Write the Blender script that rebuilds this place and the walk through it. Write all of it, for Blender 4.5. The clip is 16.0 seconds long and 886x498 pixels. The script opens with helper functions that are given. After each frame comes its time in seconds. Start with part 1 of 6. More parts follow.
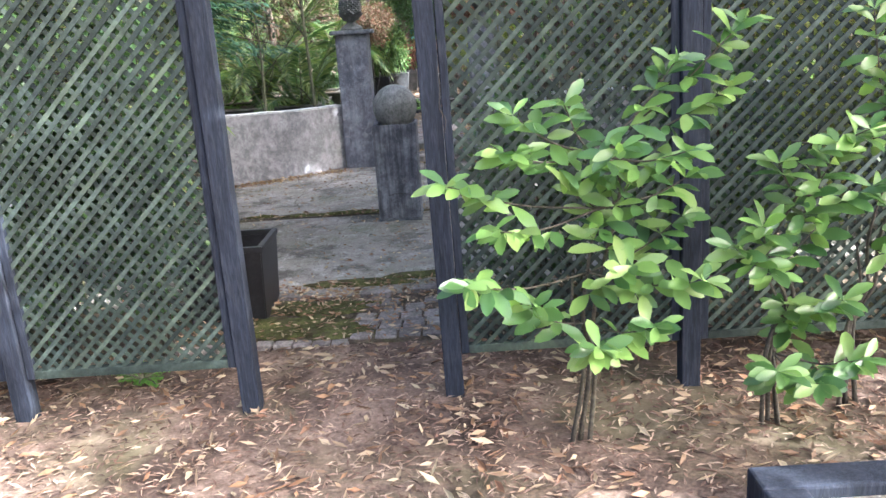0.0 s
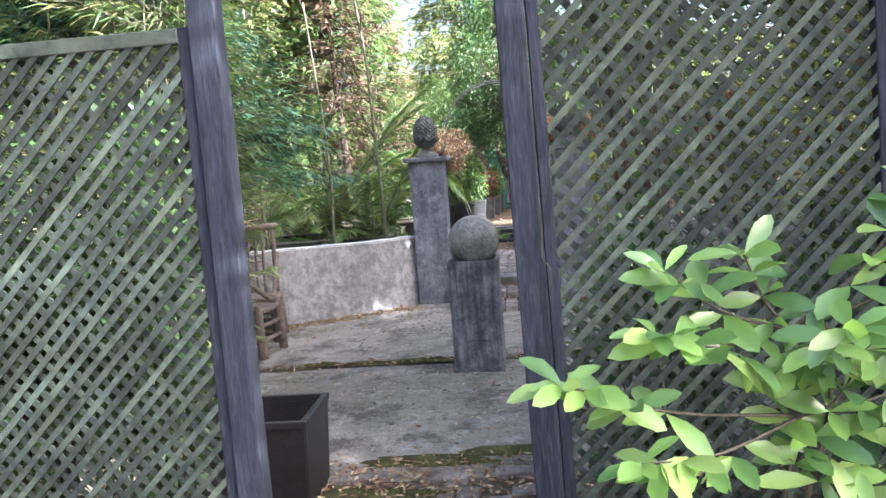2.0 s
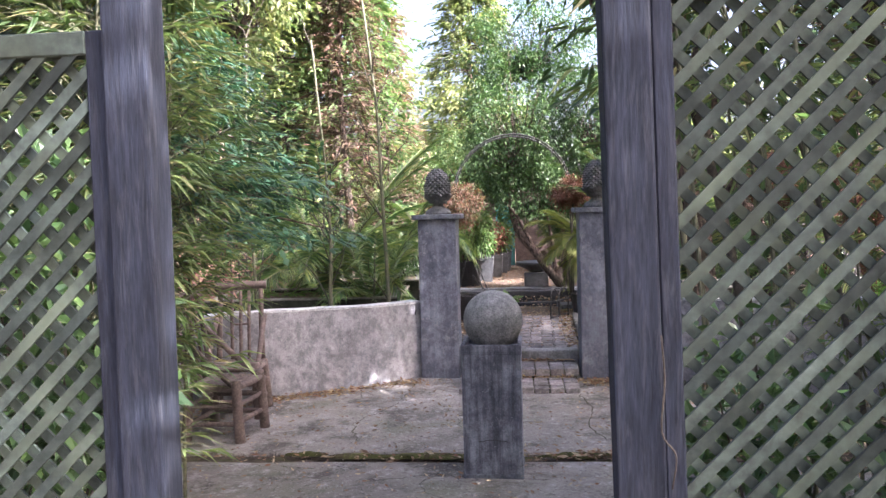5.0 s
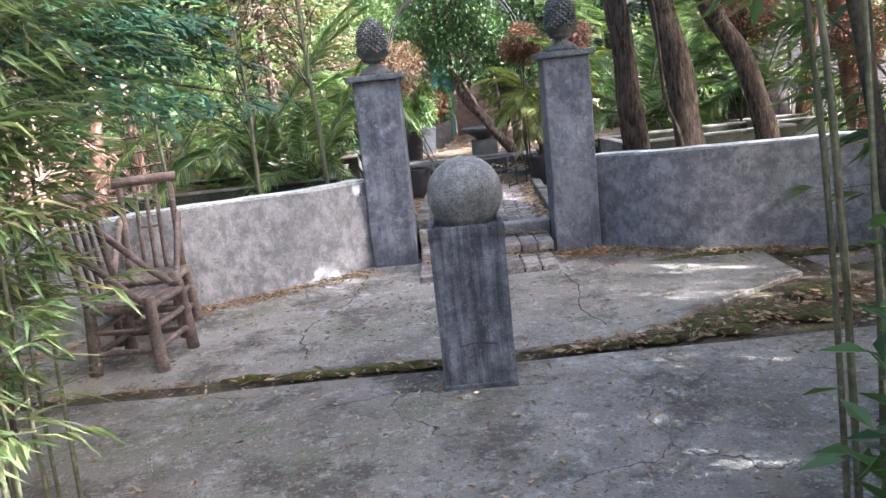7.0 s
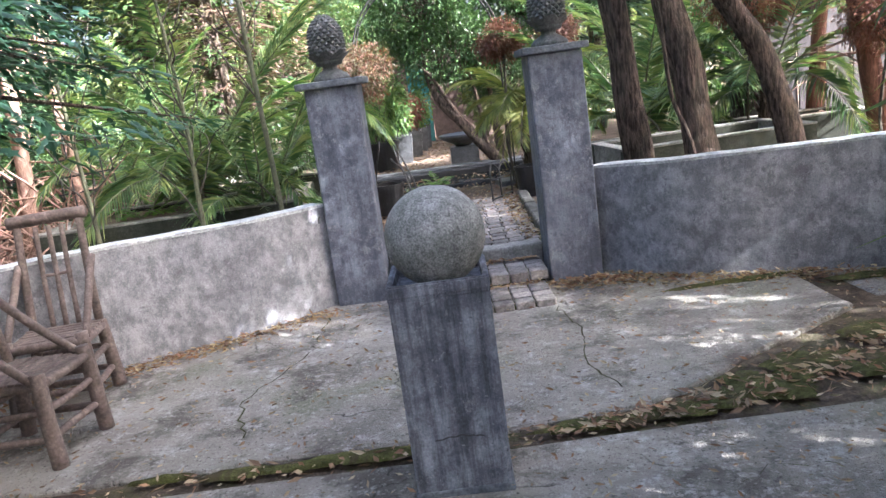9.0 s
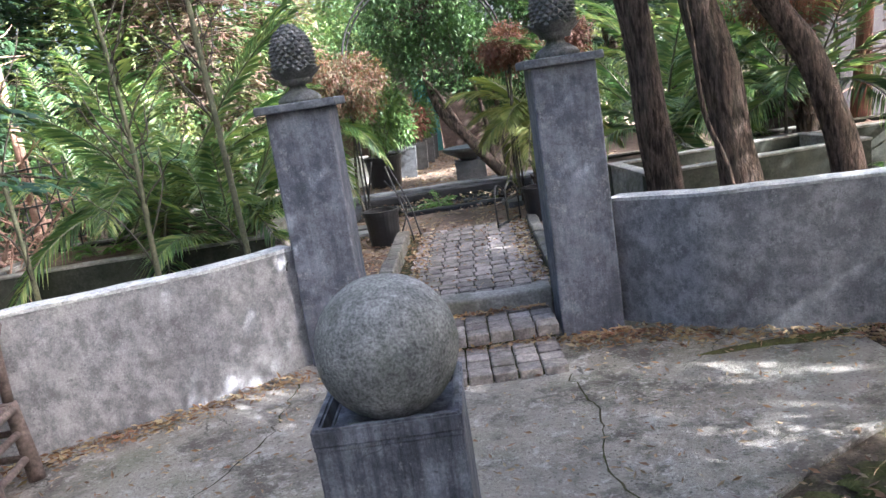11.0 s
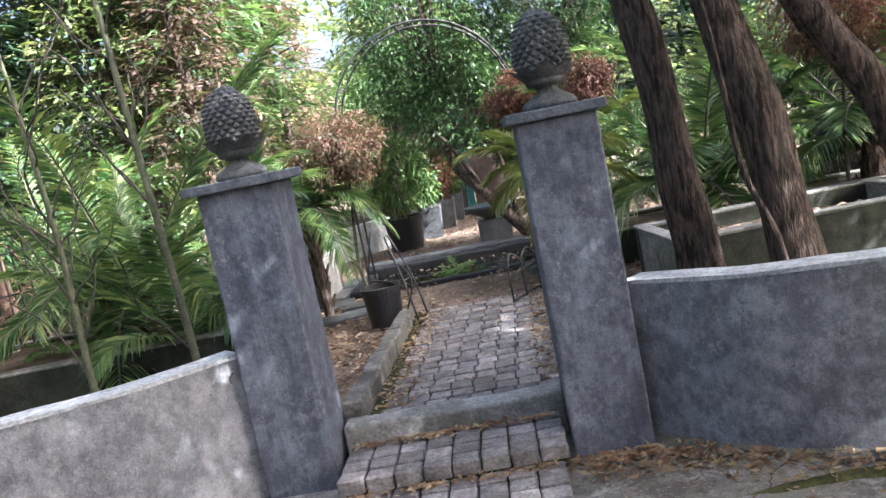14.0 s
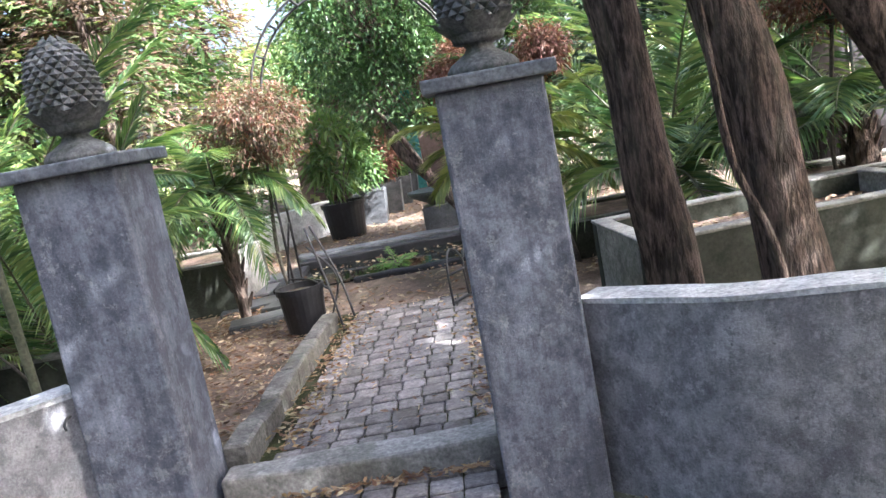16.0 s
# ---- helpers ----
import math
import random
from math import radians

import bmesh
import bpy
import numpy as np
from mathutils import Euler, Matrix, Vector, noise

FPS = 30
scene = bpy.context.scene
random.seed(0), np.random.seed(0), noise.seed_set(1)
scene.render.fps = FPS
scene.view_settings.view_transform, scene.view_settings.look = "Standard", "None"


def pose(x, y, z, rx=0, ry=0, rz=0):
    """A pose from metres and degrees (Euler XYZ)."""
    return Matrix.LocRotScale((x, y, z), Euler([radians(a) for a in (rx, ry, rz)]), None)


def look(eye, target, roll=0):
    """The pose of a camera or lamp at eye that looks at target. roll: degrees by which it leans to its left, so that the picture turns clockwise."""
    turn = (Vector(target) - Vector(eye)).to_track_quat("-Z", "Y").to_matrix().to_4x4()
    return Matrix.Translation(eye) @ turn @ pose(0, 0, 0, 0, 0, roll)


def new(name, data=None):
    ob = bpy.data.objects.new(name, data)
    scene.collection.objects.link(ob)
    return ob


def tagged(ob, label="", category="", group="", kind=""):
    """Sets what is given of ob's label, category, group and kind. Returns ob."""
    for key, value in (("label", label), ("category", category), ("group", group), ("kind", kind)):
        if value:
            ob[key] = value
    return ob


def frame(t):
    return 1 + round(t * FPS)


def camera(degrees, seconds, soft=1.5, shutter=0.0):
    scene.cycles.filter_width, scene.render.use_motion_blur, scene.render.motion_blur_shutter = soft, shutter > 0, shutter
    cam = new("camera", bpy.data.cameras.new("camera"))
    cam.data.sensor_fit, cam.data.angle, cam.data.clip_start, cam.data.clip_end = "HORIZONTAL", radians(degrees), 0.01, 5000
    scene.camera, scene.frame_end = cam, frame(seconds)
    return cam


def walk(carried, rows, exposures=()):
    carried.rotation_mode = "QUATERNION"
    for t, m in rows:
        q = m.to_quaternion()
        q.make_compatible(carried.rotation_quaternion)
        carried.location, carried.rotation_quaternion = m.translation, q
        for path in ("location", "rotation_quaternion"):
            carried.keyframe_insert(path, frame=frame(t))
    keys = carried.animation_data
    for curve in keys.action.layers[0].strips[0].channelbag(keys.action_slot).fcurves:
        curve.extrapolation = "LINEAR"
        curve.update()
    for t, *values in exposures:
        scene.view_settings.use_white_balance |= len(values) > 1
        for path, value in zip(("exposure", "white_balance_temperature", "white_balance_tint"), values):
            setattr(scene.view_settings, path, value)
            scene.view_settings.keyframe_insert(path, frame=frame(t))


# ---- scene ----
cam = camera(58.6, 16.0)
PATH = [
    (0, (0.651, 0.397, 1.629), (0.633, 2.323, 1.092), -3.7),
    (0.5, (0.569, 0.620, 1.636), (0.527, 2.563, 1.163), -5.8),
    (1, (0.57, 0.829, 1.635), (0.519, 2.782, 1.203), -6.5),
    (1.5, (0.626, 1.162, 1.603), (0.438, 3.122, 1.252), -5.8),
    (2, (0.573, 1.396, 1.601), (0.386, 3.376, 1.385), -4.4),
    (2.5, (0.535, 1.623, 1.744), (0.344, 3.609, 1.881), -3.5),
    (3, (0.541, 1.762, 1.825), (0.355, 3.714, 2.222), -2.8),
    (3.5, (0.563, 1.833, 1.896), (0.385, 3.748, 2.445), -2.4),
    (4, (0.555, 1.876, 1.872), (0.372, 3.788, 2.427), -1.5),
    (4.5, (0.507, 2.045, 1.763), (0.323, 4.019, 2.027), -0.8),
    (5, (0.395, 2.310, 1.705), (0.214, 4.298, 1.611), -1.6),
    (5.2, (0.376, 2.420, 1.7), (0.181, 4.402, 1.527), -1.8),
    (7.3, (0.185, 3.61, 1.555), (0.158, 5.567, 1.14), -6.5),
    (7.5, (0.198, 3.729, 1.567), (0.177, 5.685, 1.151), -6.6),
    (8, (0.189, 3.963, 1.562), (0.18, 5.916, 1.134), -7.9),
    (8.5, (0.247, 4.227, 1.594), (0.243, 6.182, 1.175), -8.5),
    (9, (0.276, 4.478, 1.557), (0.269, 6.436, 1.147), -7.9),
    (9.2, (0.28, 4.547, 1.543), (0.275, 6.505, 1.136), -6.4),
    (11.3, (0.535, 5.517, 1.646), (0.495, 7.477, 1.248), -9.3),
    (11.5, (0.57, 5.558, 1.635), (0.579, 7.521, 1.253), -9.5),
    (12, (0.594, 5.819, 1.644), (0.635, 7.801, 1.385), -10.0),
    (12.5, (0.604, 5.975, 1.656), (0.623, 7.958, 1.395), -10.6),
    (13, (0.692, 6.139, 1.649), (0.586, 8.122, 1.412), -11.6),
    (13.5, (0.839, 6.31, 1.653), (0.704, 8.291, 1.415), -11.3),
    (14, (0.891, 6.434, 1.641), (0.73, 8.411, 1.383), -11.6),
    (14.5, (0.956, 6.663, 1.613), (0.902, 8.64, 1.32), -10.9),
    (15, (0.999, 6.873, 1.587), (1.005, 8.847, 1.26), -10.5),
    (15.5, (1.071, 7.138, 1.594), (1.038, 9.111, 1.27), -10.9),
    (16, (1.057, 7.368, 1.582), (0.987, 9.34, 1.255), -10.9),
]
walk(cam, [(t, look(eye, target, roll)) for t, eye, target, roll in PATH],
     [(0, 3.15, 5600, 12), (1, 3.25, 5600, 13), (2, 3.3, 5650, 15), (3, 2.93, 6000, 27), (4, 2.93, 6000, 27), (5, 3.15, 5900, 25), (7.5, 3.45, 5650, 15), (9, 3.42, 5650, 15), (11.5, 3.05, 5600, 14), (12.5, 2.78, 5600, 14), (14, 3.05, 5600, 14), (16, 3.38, 5600, 14)])

# ---- world and sun ----
SUN_DIR = Vector((0.80, -0.36, 0.62)).normalized()      # towards the sun
world = bpy.data.worlds.new("world")
scene.world = world
world.use_nodes = True
wn = world.node_tree.nodes
sky = wn.new("ShaderNodeTexSky")
sky.sky_type = "NISHITA"
sky.sun_disc = False
sky.sun_elevation = math.asin(SUN_DIR.z)
sky.sun_rotation = math.atan2(SUN_DIR.x, SUN_DIR.y)
sky.dust_density = 10.0
sky.air_density = 0.8
sky.ozone_density = 0.4
wn["Background"].inputs["Strength"].default_value = 0.135
world.node_tree.links.new(sky.outputs[0], wn["Background"].inputs[0])
sun = new("sun", bpy.data.lights.new("sun", "SUN"))
sun.data.energy = 5.0
sun.data.angle = radians(0.4)
sun.data.color = (1.0, 0.95, 0.87)
sun.matrix_world = look(SUN_DIR * 40, (0, 0, 0))


# ---- materials ----
def mat(name, build):
    m = bpy.data.materials.new(name)
    m.use_nodes = True
    nt = m.node_tree
    build(nt, nt.nodes["Principled BSDF"])
    return m


def nd(nt, kind, **values):
    n = nt.nodes.new(kind)
    for key, value in values.items():
        n.inputs[key.replace("_", " ")].default_value = value
    return n


def coords(nt, scale=(1, 1, 1)):
    """World-size coordinates, shifted for each object."""
    g = nt.nodes.new("ShaderNodeNewGeometry")
    m = nt.nodes.new("ShaderNodeMapping")
    m.inputs["Scale"].default_value = scale
    nt.links.new(g.outputs["Position"], m.inputs["Vector"])
    return m.outputs[0]


def noise_tex(nt, vec, scale, detail=4.0, rough=0.6, distortion=0.0):
    n = nd(nt, "ShaderNodeTexNoise", Scale=scale, Detail=detail, Roughness=rough, Distortion=distortion)
    nt.links.new(vec, n.inputs["Vector"])
    return n.outputs["Fac"]


def ramp(nt, fac, stops):
    r = nt.nodes.new("ShaderNodeValToRGB")
    e = r.color_ramp.elements
    while len(e) < len(stops):
        e.new(0.5)
    for k, (p, c) in zip(e, stops):
        k.position, k.color = p, (*c, 1)
    nt.links.new(fac, r.inputs[0])
    return r.outputs[0]


def mix(nt, a, b, fac, blend="MIX"):
    m = nt.nodes.new("ShaderNodeMix")
    m.data_type, m.blend_type = "RGBA", blend
    for sock, v in ((m.inputs[0], fac), (m.inputs[6], a), (m.inputs[7], b)):
        if isinstance(v, (int, float)):
            sock.default_value = v
        elif isinstance(v, tuple):
            sock.default_value = (*v, 1)
        else:
            nt.links.new(v, sock)
    return m.outputs[2]


def bump(nt, bsdf, height, strength=0.4, distance=0.01):
    b = nd(nt, "ShaderNodeBump", Strength=strength, Distance=distance)
    nt.links.new(height, b.inputs["Height"])
    nt.links.new(b.outputs[0], bsdf.inputs["Normal"])


def random_value(nt, island=False):
    n = nt.nodes.new("ShaderNodeNewGeometry" if island else "ShaderNodeObjectInfo")
    return n.outputs["Random Per Island" if island else "Random"]


def surface(name, dark, light, scale=3.0, grain=60.0, rough=0.85, spec=0.3, relief=0.3, depth=0.004, stain=None, stain_scale=1.1, stain_amount=0.5,
            stretch=(1, 1, 1), per_object=0.0, lo=0.32, hi=0.68, speckle=0.7):
    """Two-scale mottled surface with grain relief and a second, blotchy stain."""
    def build(nt, bsdf):
        v = coords(nt, stretch)
        if per_object:
            shift = nt.nodes.new("ShaderNodeVectorMath")
            shift.operation = "MULTIPLY_ADD"
            nt.links.new(random_value(nt), shift.inputs[0])
            shift.inputs[1].default_value = (37, 23, 51)
            nt.links.new(v, shift.inputs[2])
            v = shift.outputs[0]
        big = noise_tex(nt, v, scale, 6, 0.62, 0.25)
        fine = noise_tex(nt, v, grain, 4, 0.6)
        c = ramp(nt, big, [(lo, dark), (hi, light)])
        mid = noise_tex(nt, v, scale * 4.5, 6, 0.7, 0.35)
        c = mix(nt, c, ramp(nt, mid, [(0.34, (0.62, 0.62, 0.62)), (0.66, (1.32, 1.32, 1.32))]), 0.8, "MULTIPLY")
        c = mix(nt, c, ramp(nt, fine, [(0.3, (0.45, 0.45, 0.45)), (0.7, (1.4, 1.4, 1.4))]), speckle, "MULTIPLY")
        if stain:
            f = noise_tex(nt, v, stain_scale, 5, 0.66, 0.8)
            k = ramp(nt, f, [(0.5, (0, 0, 0)), (0.66, (stain_amount,) * 3)])
            c = mix(nt, c, stain, k)
        if per_object:
            c = mix(nt, c, ramp(nt, random_value(nt), [(0, (1 - per_object,) * 3), (1, (1 + per_object,) * 3)]), 1.0, "MULTIPLY")
        nt.links.new(c, bsdf.inputs["Base Color"])
        bsdf.inputs["Roughness"].default_value = rough
        bsdf.inputs["Specular IOR Level"].default_value = spec
        h = mix(nt, big, fine, 0.5)
        bump(nt, bsdf, h, relief, depth)
    return mat(name, build)


def leaf_mat(name, colours, rough=0.5, through_light=0.35, spec=0.3):
    def build(nt, bsdf):
        r = random_value(nt, True)
        n = len(colours)
        c = ramp(nt, r, [(i / max(1, n - 1), k) for i, k in enumerate(colours)])
        v = coords(nt)
        c = mix(nt, c, ramp(nt, noise_tex(nt, v, 1.3, 3), [(0.35, (0.7, 0.75, 0.7)), (0.65, (1.25, 1.2, 1.1))]), 1.0, "MULTIPLY")
        nt.links.new(c, bsdf.inputs["Base Color"])
        bsdf.inputs["Roughness"].default_value = rough
        bsdf.inputs["Specular IOR Level"].default_value = spec
        t = nt.nodes.new("ShaderNodeBsdfTranslucent")
        nt.links.new(mix(nt, c, (1.2, 1.27, 0.78), 1.0, "MULTIPLY"), t.inputs[0])
        m = nt.nodes.new("ShaderNodeMixShader")
        m.inputs[0].default_value = through_light
        nt.links.new(bsdf.outputs[0], m.inputs[1])
        nt.links.new(t.outputs[0], m.inputs[2])
        nt.links.new(m.outputs[0], nt.nodes["Material Output"].inputs[0])
    return mat(name, build)


def layer(nt, c, vec, scale, a, b, colour, amount, detail=9, rough=0.72):
    """Lays a blotch of colour where a noise runs from a to b."""
    f = ramp(nt, noise_tex(nt, vec, scale, detail, rough), [(min(a, b), (0, 0, 0) if a < b else (amount,) * 3), (max(a, b), (amount,) * 3 if a < b else (0, 0, 0))])
    return mix(nt, c, colour, f)


def hairline(nt, c, v, scale, width, lo, hi, colour):
    """Fine wandering cracks, only in some areas."""
    bent = nt.nodes.new("ShaderNodeVectorMath")
    bent.operation = "MULTIPLY_ADD"
    nz = nd(nt, "ShaderNodeTexNoise", Scale=2.2, Detail=6.0)
    nt.links.new(v, nz.inputs["Vector"])
    nt.links.new(nz.outputs["Color"], bent.inputs[0])
    bent.inputs[1].default_value = (0.7, 0.7, 0.7)
    nt.links.new(v, bent.inputs[2])
    vor = nt.nodes.new("ShaderNodeTexVoronoi")
    vor.feature = "DISTANCE_TO_EDGE"
    vor.inputs["Scale"].default_value = scale
    nt.links.new(bent.outputs[0], vor.inputs["Vector"])
    line = ramp(nt, vor.outputs["Distance"], [(0.0, (1, 1, 1)), (width, (0, 0, 0))])
    area = ramp(nt, noise_tex(nt, v, 0.9, 3), [(lo, (0, 0, 0)), (hi, (1, 1, 1))])
    return mix(nt, c, colour, mix(nt, line, area, 1.0, "MULTIPLY"))


def plaster(name, dark, light, scuff, rough=0.8, streak=0.35, scuffs=0.6):
    """Hand-trowelled cement: flat blotches, scuffs, run marks, pits and hairlines."""
    def build(nt, bsdf):
        v, tall, thin = coords(nt), coords(nt, (1, 1, 0.85)), coords(nt, (9, 9, 0.55))
        c = ramp(nt, noise_tex(nt, v, 2.1, 10, 0.74), [(0.38, dark), (0.62, light)])
        trowel = noise_tex(nt, tall, 8.5, 10, 0.78)
        c = mix(nt, c, ramp(nt, trowel, [(0.43, (0.68, 0.68, 0.69)), (0.5, (0.97, 0.97, 0.97)), (0.58, (1.3, 1.3, 1.28))]), 1.0, "MULTIPLY")
        c = mix(nt, c, ramp(nt, noise_tex(nt, thin, 2.6, 7, 0.72), [(0.4, (0.5, 0.5, 0.52)), (0.6, (1.42, 1.42, 1.4))]), streak, "MULTIPLY")
        c = layer(nt, c, tall, 8.0, 0.56, 0.61, scuff, scuffs, 11, 0.82)
        c = layer(nt, c, v, 9.0, 0.4, 0.34, tuple(k * 0.6 for k in dark), 0.7, 8, 0.7)
        c = layer(nt, c, v, 48.0, 0.31, 0.26, tuple(k * 0.35 for k in dark), 0.6, 2, 0.5)
        c = layer(nt, c, v, 60.0, 0.66, 0.72, scuff, 0.5, 3, 0.6)
        c = hairline(nt, c, v, 1.3, 0.006, 0.58, 0.66, tuple(k * 0.4 for k in dark))
        fine = noise_tex(nt, v, 110, 3, 0.6)
        c = mix(nt, c, ramp(nt, fine, [(0.3, (0.78, 0.78, 0.78)), (0.7, (1.2, 1.2, 1.2))]), 1.0, "MULTIPLY")
        nt.links.new(c, bsdf.inputs["Base Color"])
        bsdf.inputs["Roughness"].default_value = rough
        bsdf.inputs["Specular IOR Level"].default_value = 0.3
        bump(nt, bsdf, mix(nt, trowel, fine, 0.3), 0.7, 0.01)
    return mat(name, build)


def old_concrete(name, dark, light):
    def build(nt, bsdf):
        v = coords(nt)
        c = ramp(nt, noise_tex(nt, v, 1.1, 9, 0.7), [(0.36, dark), (0.64, light)])
        c = layer(nt, c, v, 0.55, 0.5, 0.6, (0.115, 0.12, 0.078), 0.75, 7, 0.66)
        c = layer(nt, c, v, 2.1, 0.5, 0.6, (0.085, 0.077, 0.064), 0.85, 10, 0.74)
        c = layer(nt, c, v, 5.5, 0.53, 0.6, (0.5, 0.49, 0.47), 0.5, 12, 0.85)
        c = layer(nt, c, v, 13.0, 0.42, 0.34, (0.075, 0.068, 0.058), 0.8, 8, 0.75)
        c = layer(nt, c, v, 38.0, 0.58, 0.66, (0.5, 0.48, 0.44), 0.35, 3, 0.6)
        c = layer(nt, c, v, 62.0, 0.41, 0.34, (0.045, 0.042, 0.036), 0.85, 4, 0.65)
        c = hairline(nt, c, v, 0.8, 0.006, 0.5, 0.56, (0.03, 0.028, 0.022))
        nt.links.new(c, bsdf.inputs["Base Color"])
        bsdf.inputs["Roughness"].default_value = 0.92
        bsdf.inputs["Specular IOR Level"].default_value = 0.2
        bump(nt, bsdf, mix(nt, noise_tex(nt, v, 14, 10, 0.8), noise_tex(nt, v, 75, 4, 0.65), 0.5), 1.0, 0.028)
    return mat(name, build)


PLASTER = plaster("cement_plaster", (0.158, 0.157, 0.164), (0.235, 0.233, 0.24), (0.36, 0.36, 0.36), scuffs=0.5, streak=0.12)
PILLAR = plaster("blue_grey_plaster", (0.09, 0.098, 0.121), (0.138, 0.146, 0.17), (0.27, 0.275, 0.288), 0.78, scuffs=0.5)
PEDESTAL = plaster("dark_streaked_cement", (0.078, 0.083, 0.1), (0.155, 0.161, 0.18), (0.27, 0.275, 0.28), 0.7, 0.9, 0.45)
CAP = surface("cap_cement", (0.07, 0.078, 0.09), (0.15, 0.16, 0.17), 6, 70, 0.85, 0.25, 0.4, 0.004)
WALLTOP = surface("pale_coping", (0.3, 0.31, 0.31), (0.5, 0.51, 0.5), 5, 60, 0.9, 0.2, 0.5, 0.005)
CONCRETE = old_concrete("mossy_concrete", (0.17, 0.156, 0.134), (0.33, 0.31, 0.275))
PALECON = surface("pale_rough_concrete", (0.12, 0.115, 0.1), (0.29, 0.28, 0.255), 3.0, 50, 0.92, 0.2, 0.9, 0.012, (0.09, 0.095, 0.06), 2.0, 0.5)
# Mulch soil in lighter tones that stand for sun reaching the garden.
GARDENSOIL = surface("sunlit_garden_soil", (0.08, 0.058, 0.045), (0.22, 0.165, 0.125), 2.2, 50, 0.95, 0.12, 0.9, 0.02, (0.09, 0.085, 0.045), 1.1, 0.5)
PAVER = surface("worn_paver", (0.115, 0.102, 0.094), (0.27, 0.243, 0.225), 5, 60, 0.92, 0.2, 0.6, 0.007, (0.07, 0.066, 0.045), 2.0, 0.6, per_object=0.25)
SOIL = surface("leaf_mulch_soil", (0.045, 0.031, 0.024), (0.2, 0.145, 0.112), 2.2, 55, 0.95, 0.12, 0.9, 0.02, (0.125, 0.118, 0.065), 0.9, 0.6)
SEAMSOIL = surface("dark_seam_soil", (0.035, 0.028, 0.021), (0.13, 0.102, 0.076), 9, 90, 0.95, 0.1, 1.0, 0.02, (0.07, 0.075, 0.028), 3.6, 0.7)
GREENMOSS = surface("bright_cushion_moss", (0.035, 0.038, 0.014), (0.11, 0.112, 0.04), 9, 120, 0.95, 0.08, 1.0, 0.02, (0.06, 0.045, 0.03), 6, 0.8)
MOSS = surface("moss_and_soil", (0.022, 0.022, 0.012), (0.065, 0.07, 0.025), 5, 90, 0.95, 0.1, 1.0, 0.02, (0.045, 0.032, 0.022), 2.2, 0.8)
POST = surface("slate_blue_stained_wood", (0.008, 0.0105, 0.017), (0.021, 0.026, 0.039), 2.2, 24, 0.85, 0.2, 0.6, 0.004, (0.06, 0.066, 0.075), 9, 0.3, (8, 8, 0.8))
LATTICE = surface("green_black_lattice", (0.015, 0.022, 0.02), (0.046, 0.061, 0.05), 2.4, 40, 0.85, 0.2, 0.4, 0.003, (0.07, 0.09, 0.06), 2.0, 0.5, per_object=0.35)
STONE = surface("speckled_stone", (0.14, 0.145, 0.138), (0.31, 0.31, 0.295), 6, 120, 0.92, 0.15, 1.0, 0.01, (0.075, 0.082, 0.065), 3, 0.6, speckle=1.0)
FINIAL = surface("weathered_finial_stone", (0.055, 0.06, 0.06), (0.15, 0.15, 0.147), 12, 90, 0.92, 0.15, 0.6, 0.005, (0.05, 0.06, 0.035), 8, 0.5)
BLACKPLASTIC = surface("black_plastic", (0.007, 0.007, 0.008), (0.018, 0.018, 0.02), 5, 60, 0.45, 0.4, 0.15, 0.002)


# ---- building helpers ----
def link(name, me, material, parent=None, label=""):
    me.materials.append(material) if not me.materials else None
    ob = new(name, me)
    if parent is not None:
        ob.parent = parent
        ob.matrix_parent_inverse = parent.matrix_world.inverted()
    if label:
        ob["label"] = label
    return ob


def part(name, bm, material, parent, label="", smooth=False):
    me = bpy.data.meshes.new(name)
    if smooth:
        for f in bm.faces:
            f.smooth = True
    bm.to_mesh(me)
    bm.free()
    return link(name, me, material, parent, label)


def thing(name, label, category, at=(0, 0, 0), group="", kind=""):
    ob = new(name)
    ob.empty_display_size = 0.1
    ob.location = at
    bpy.context.view_layer.update()
    return tagged(ob, label, category, group, kind)


def slab(x0, x1, y0, y1, z0, z1, bevel=0.006, segments=1, wobble=0.0, cuts=0):
    """A box with softened edges; cuts and wobble make it uneven."""
    bm = bmesh.new()
    bmesh.ops.create_cube(bm, size=1)
    bmesh.ops.scale(bm, vec=(x1 - x0, y1 - y0, z1 - z0), verts=bm.verts)
    bmesh.ops.translate(bm, vec=((x0 + x1) / 2, (y0 + y1) / 2, (z0 + z1) / 2), verts=bm.verts)
    if bevel:
        bmesh.ops.bevel(bm, geom=bm.edges[:], offset=bevel, segments=segments, affect="EDGES", profile=0.5)
    if cuts:
        bmesh.ops.subdivide_edges(bm, edges=[e for e in bm.edges if e.calc_length() > 0.12], cuts=cuts, use_grid_fill=True)
    if wobble:
        for v in bm.verts:
            v.co += noise.noise_vector(v.co * 3.1) * wobble
    return bm


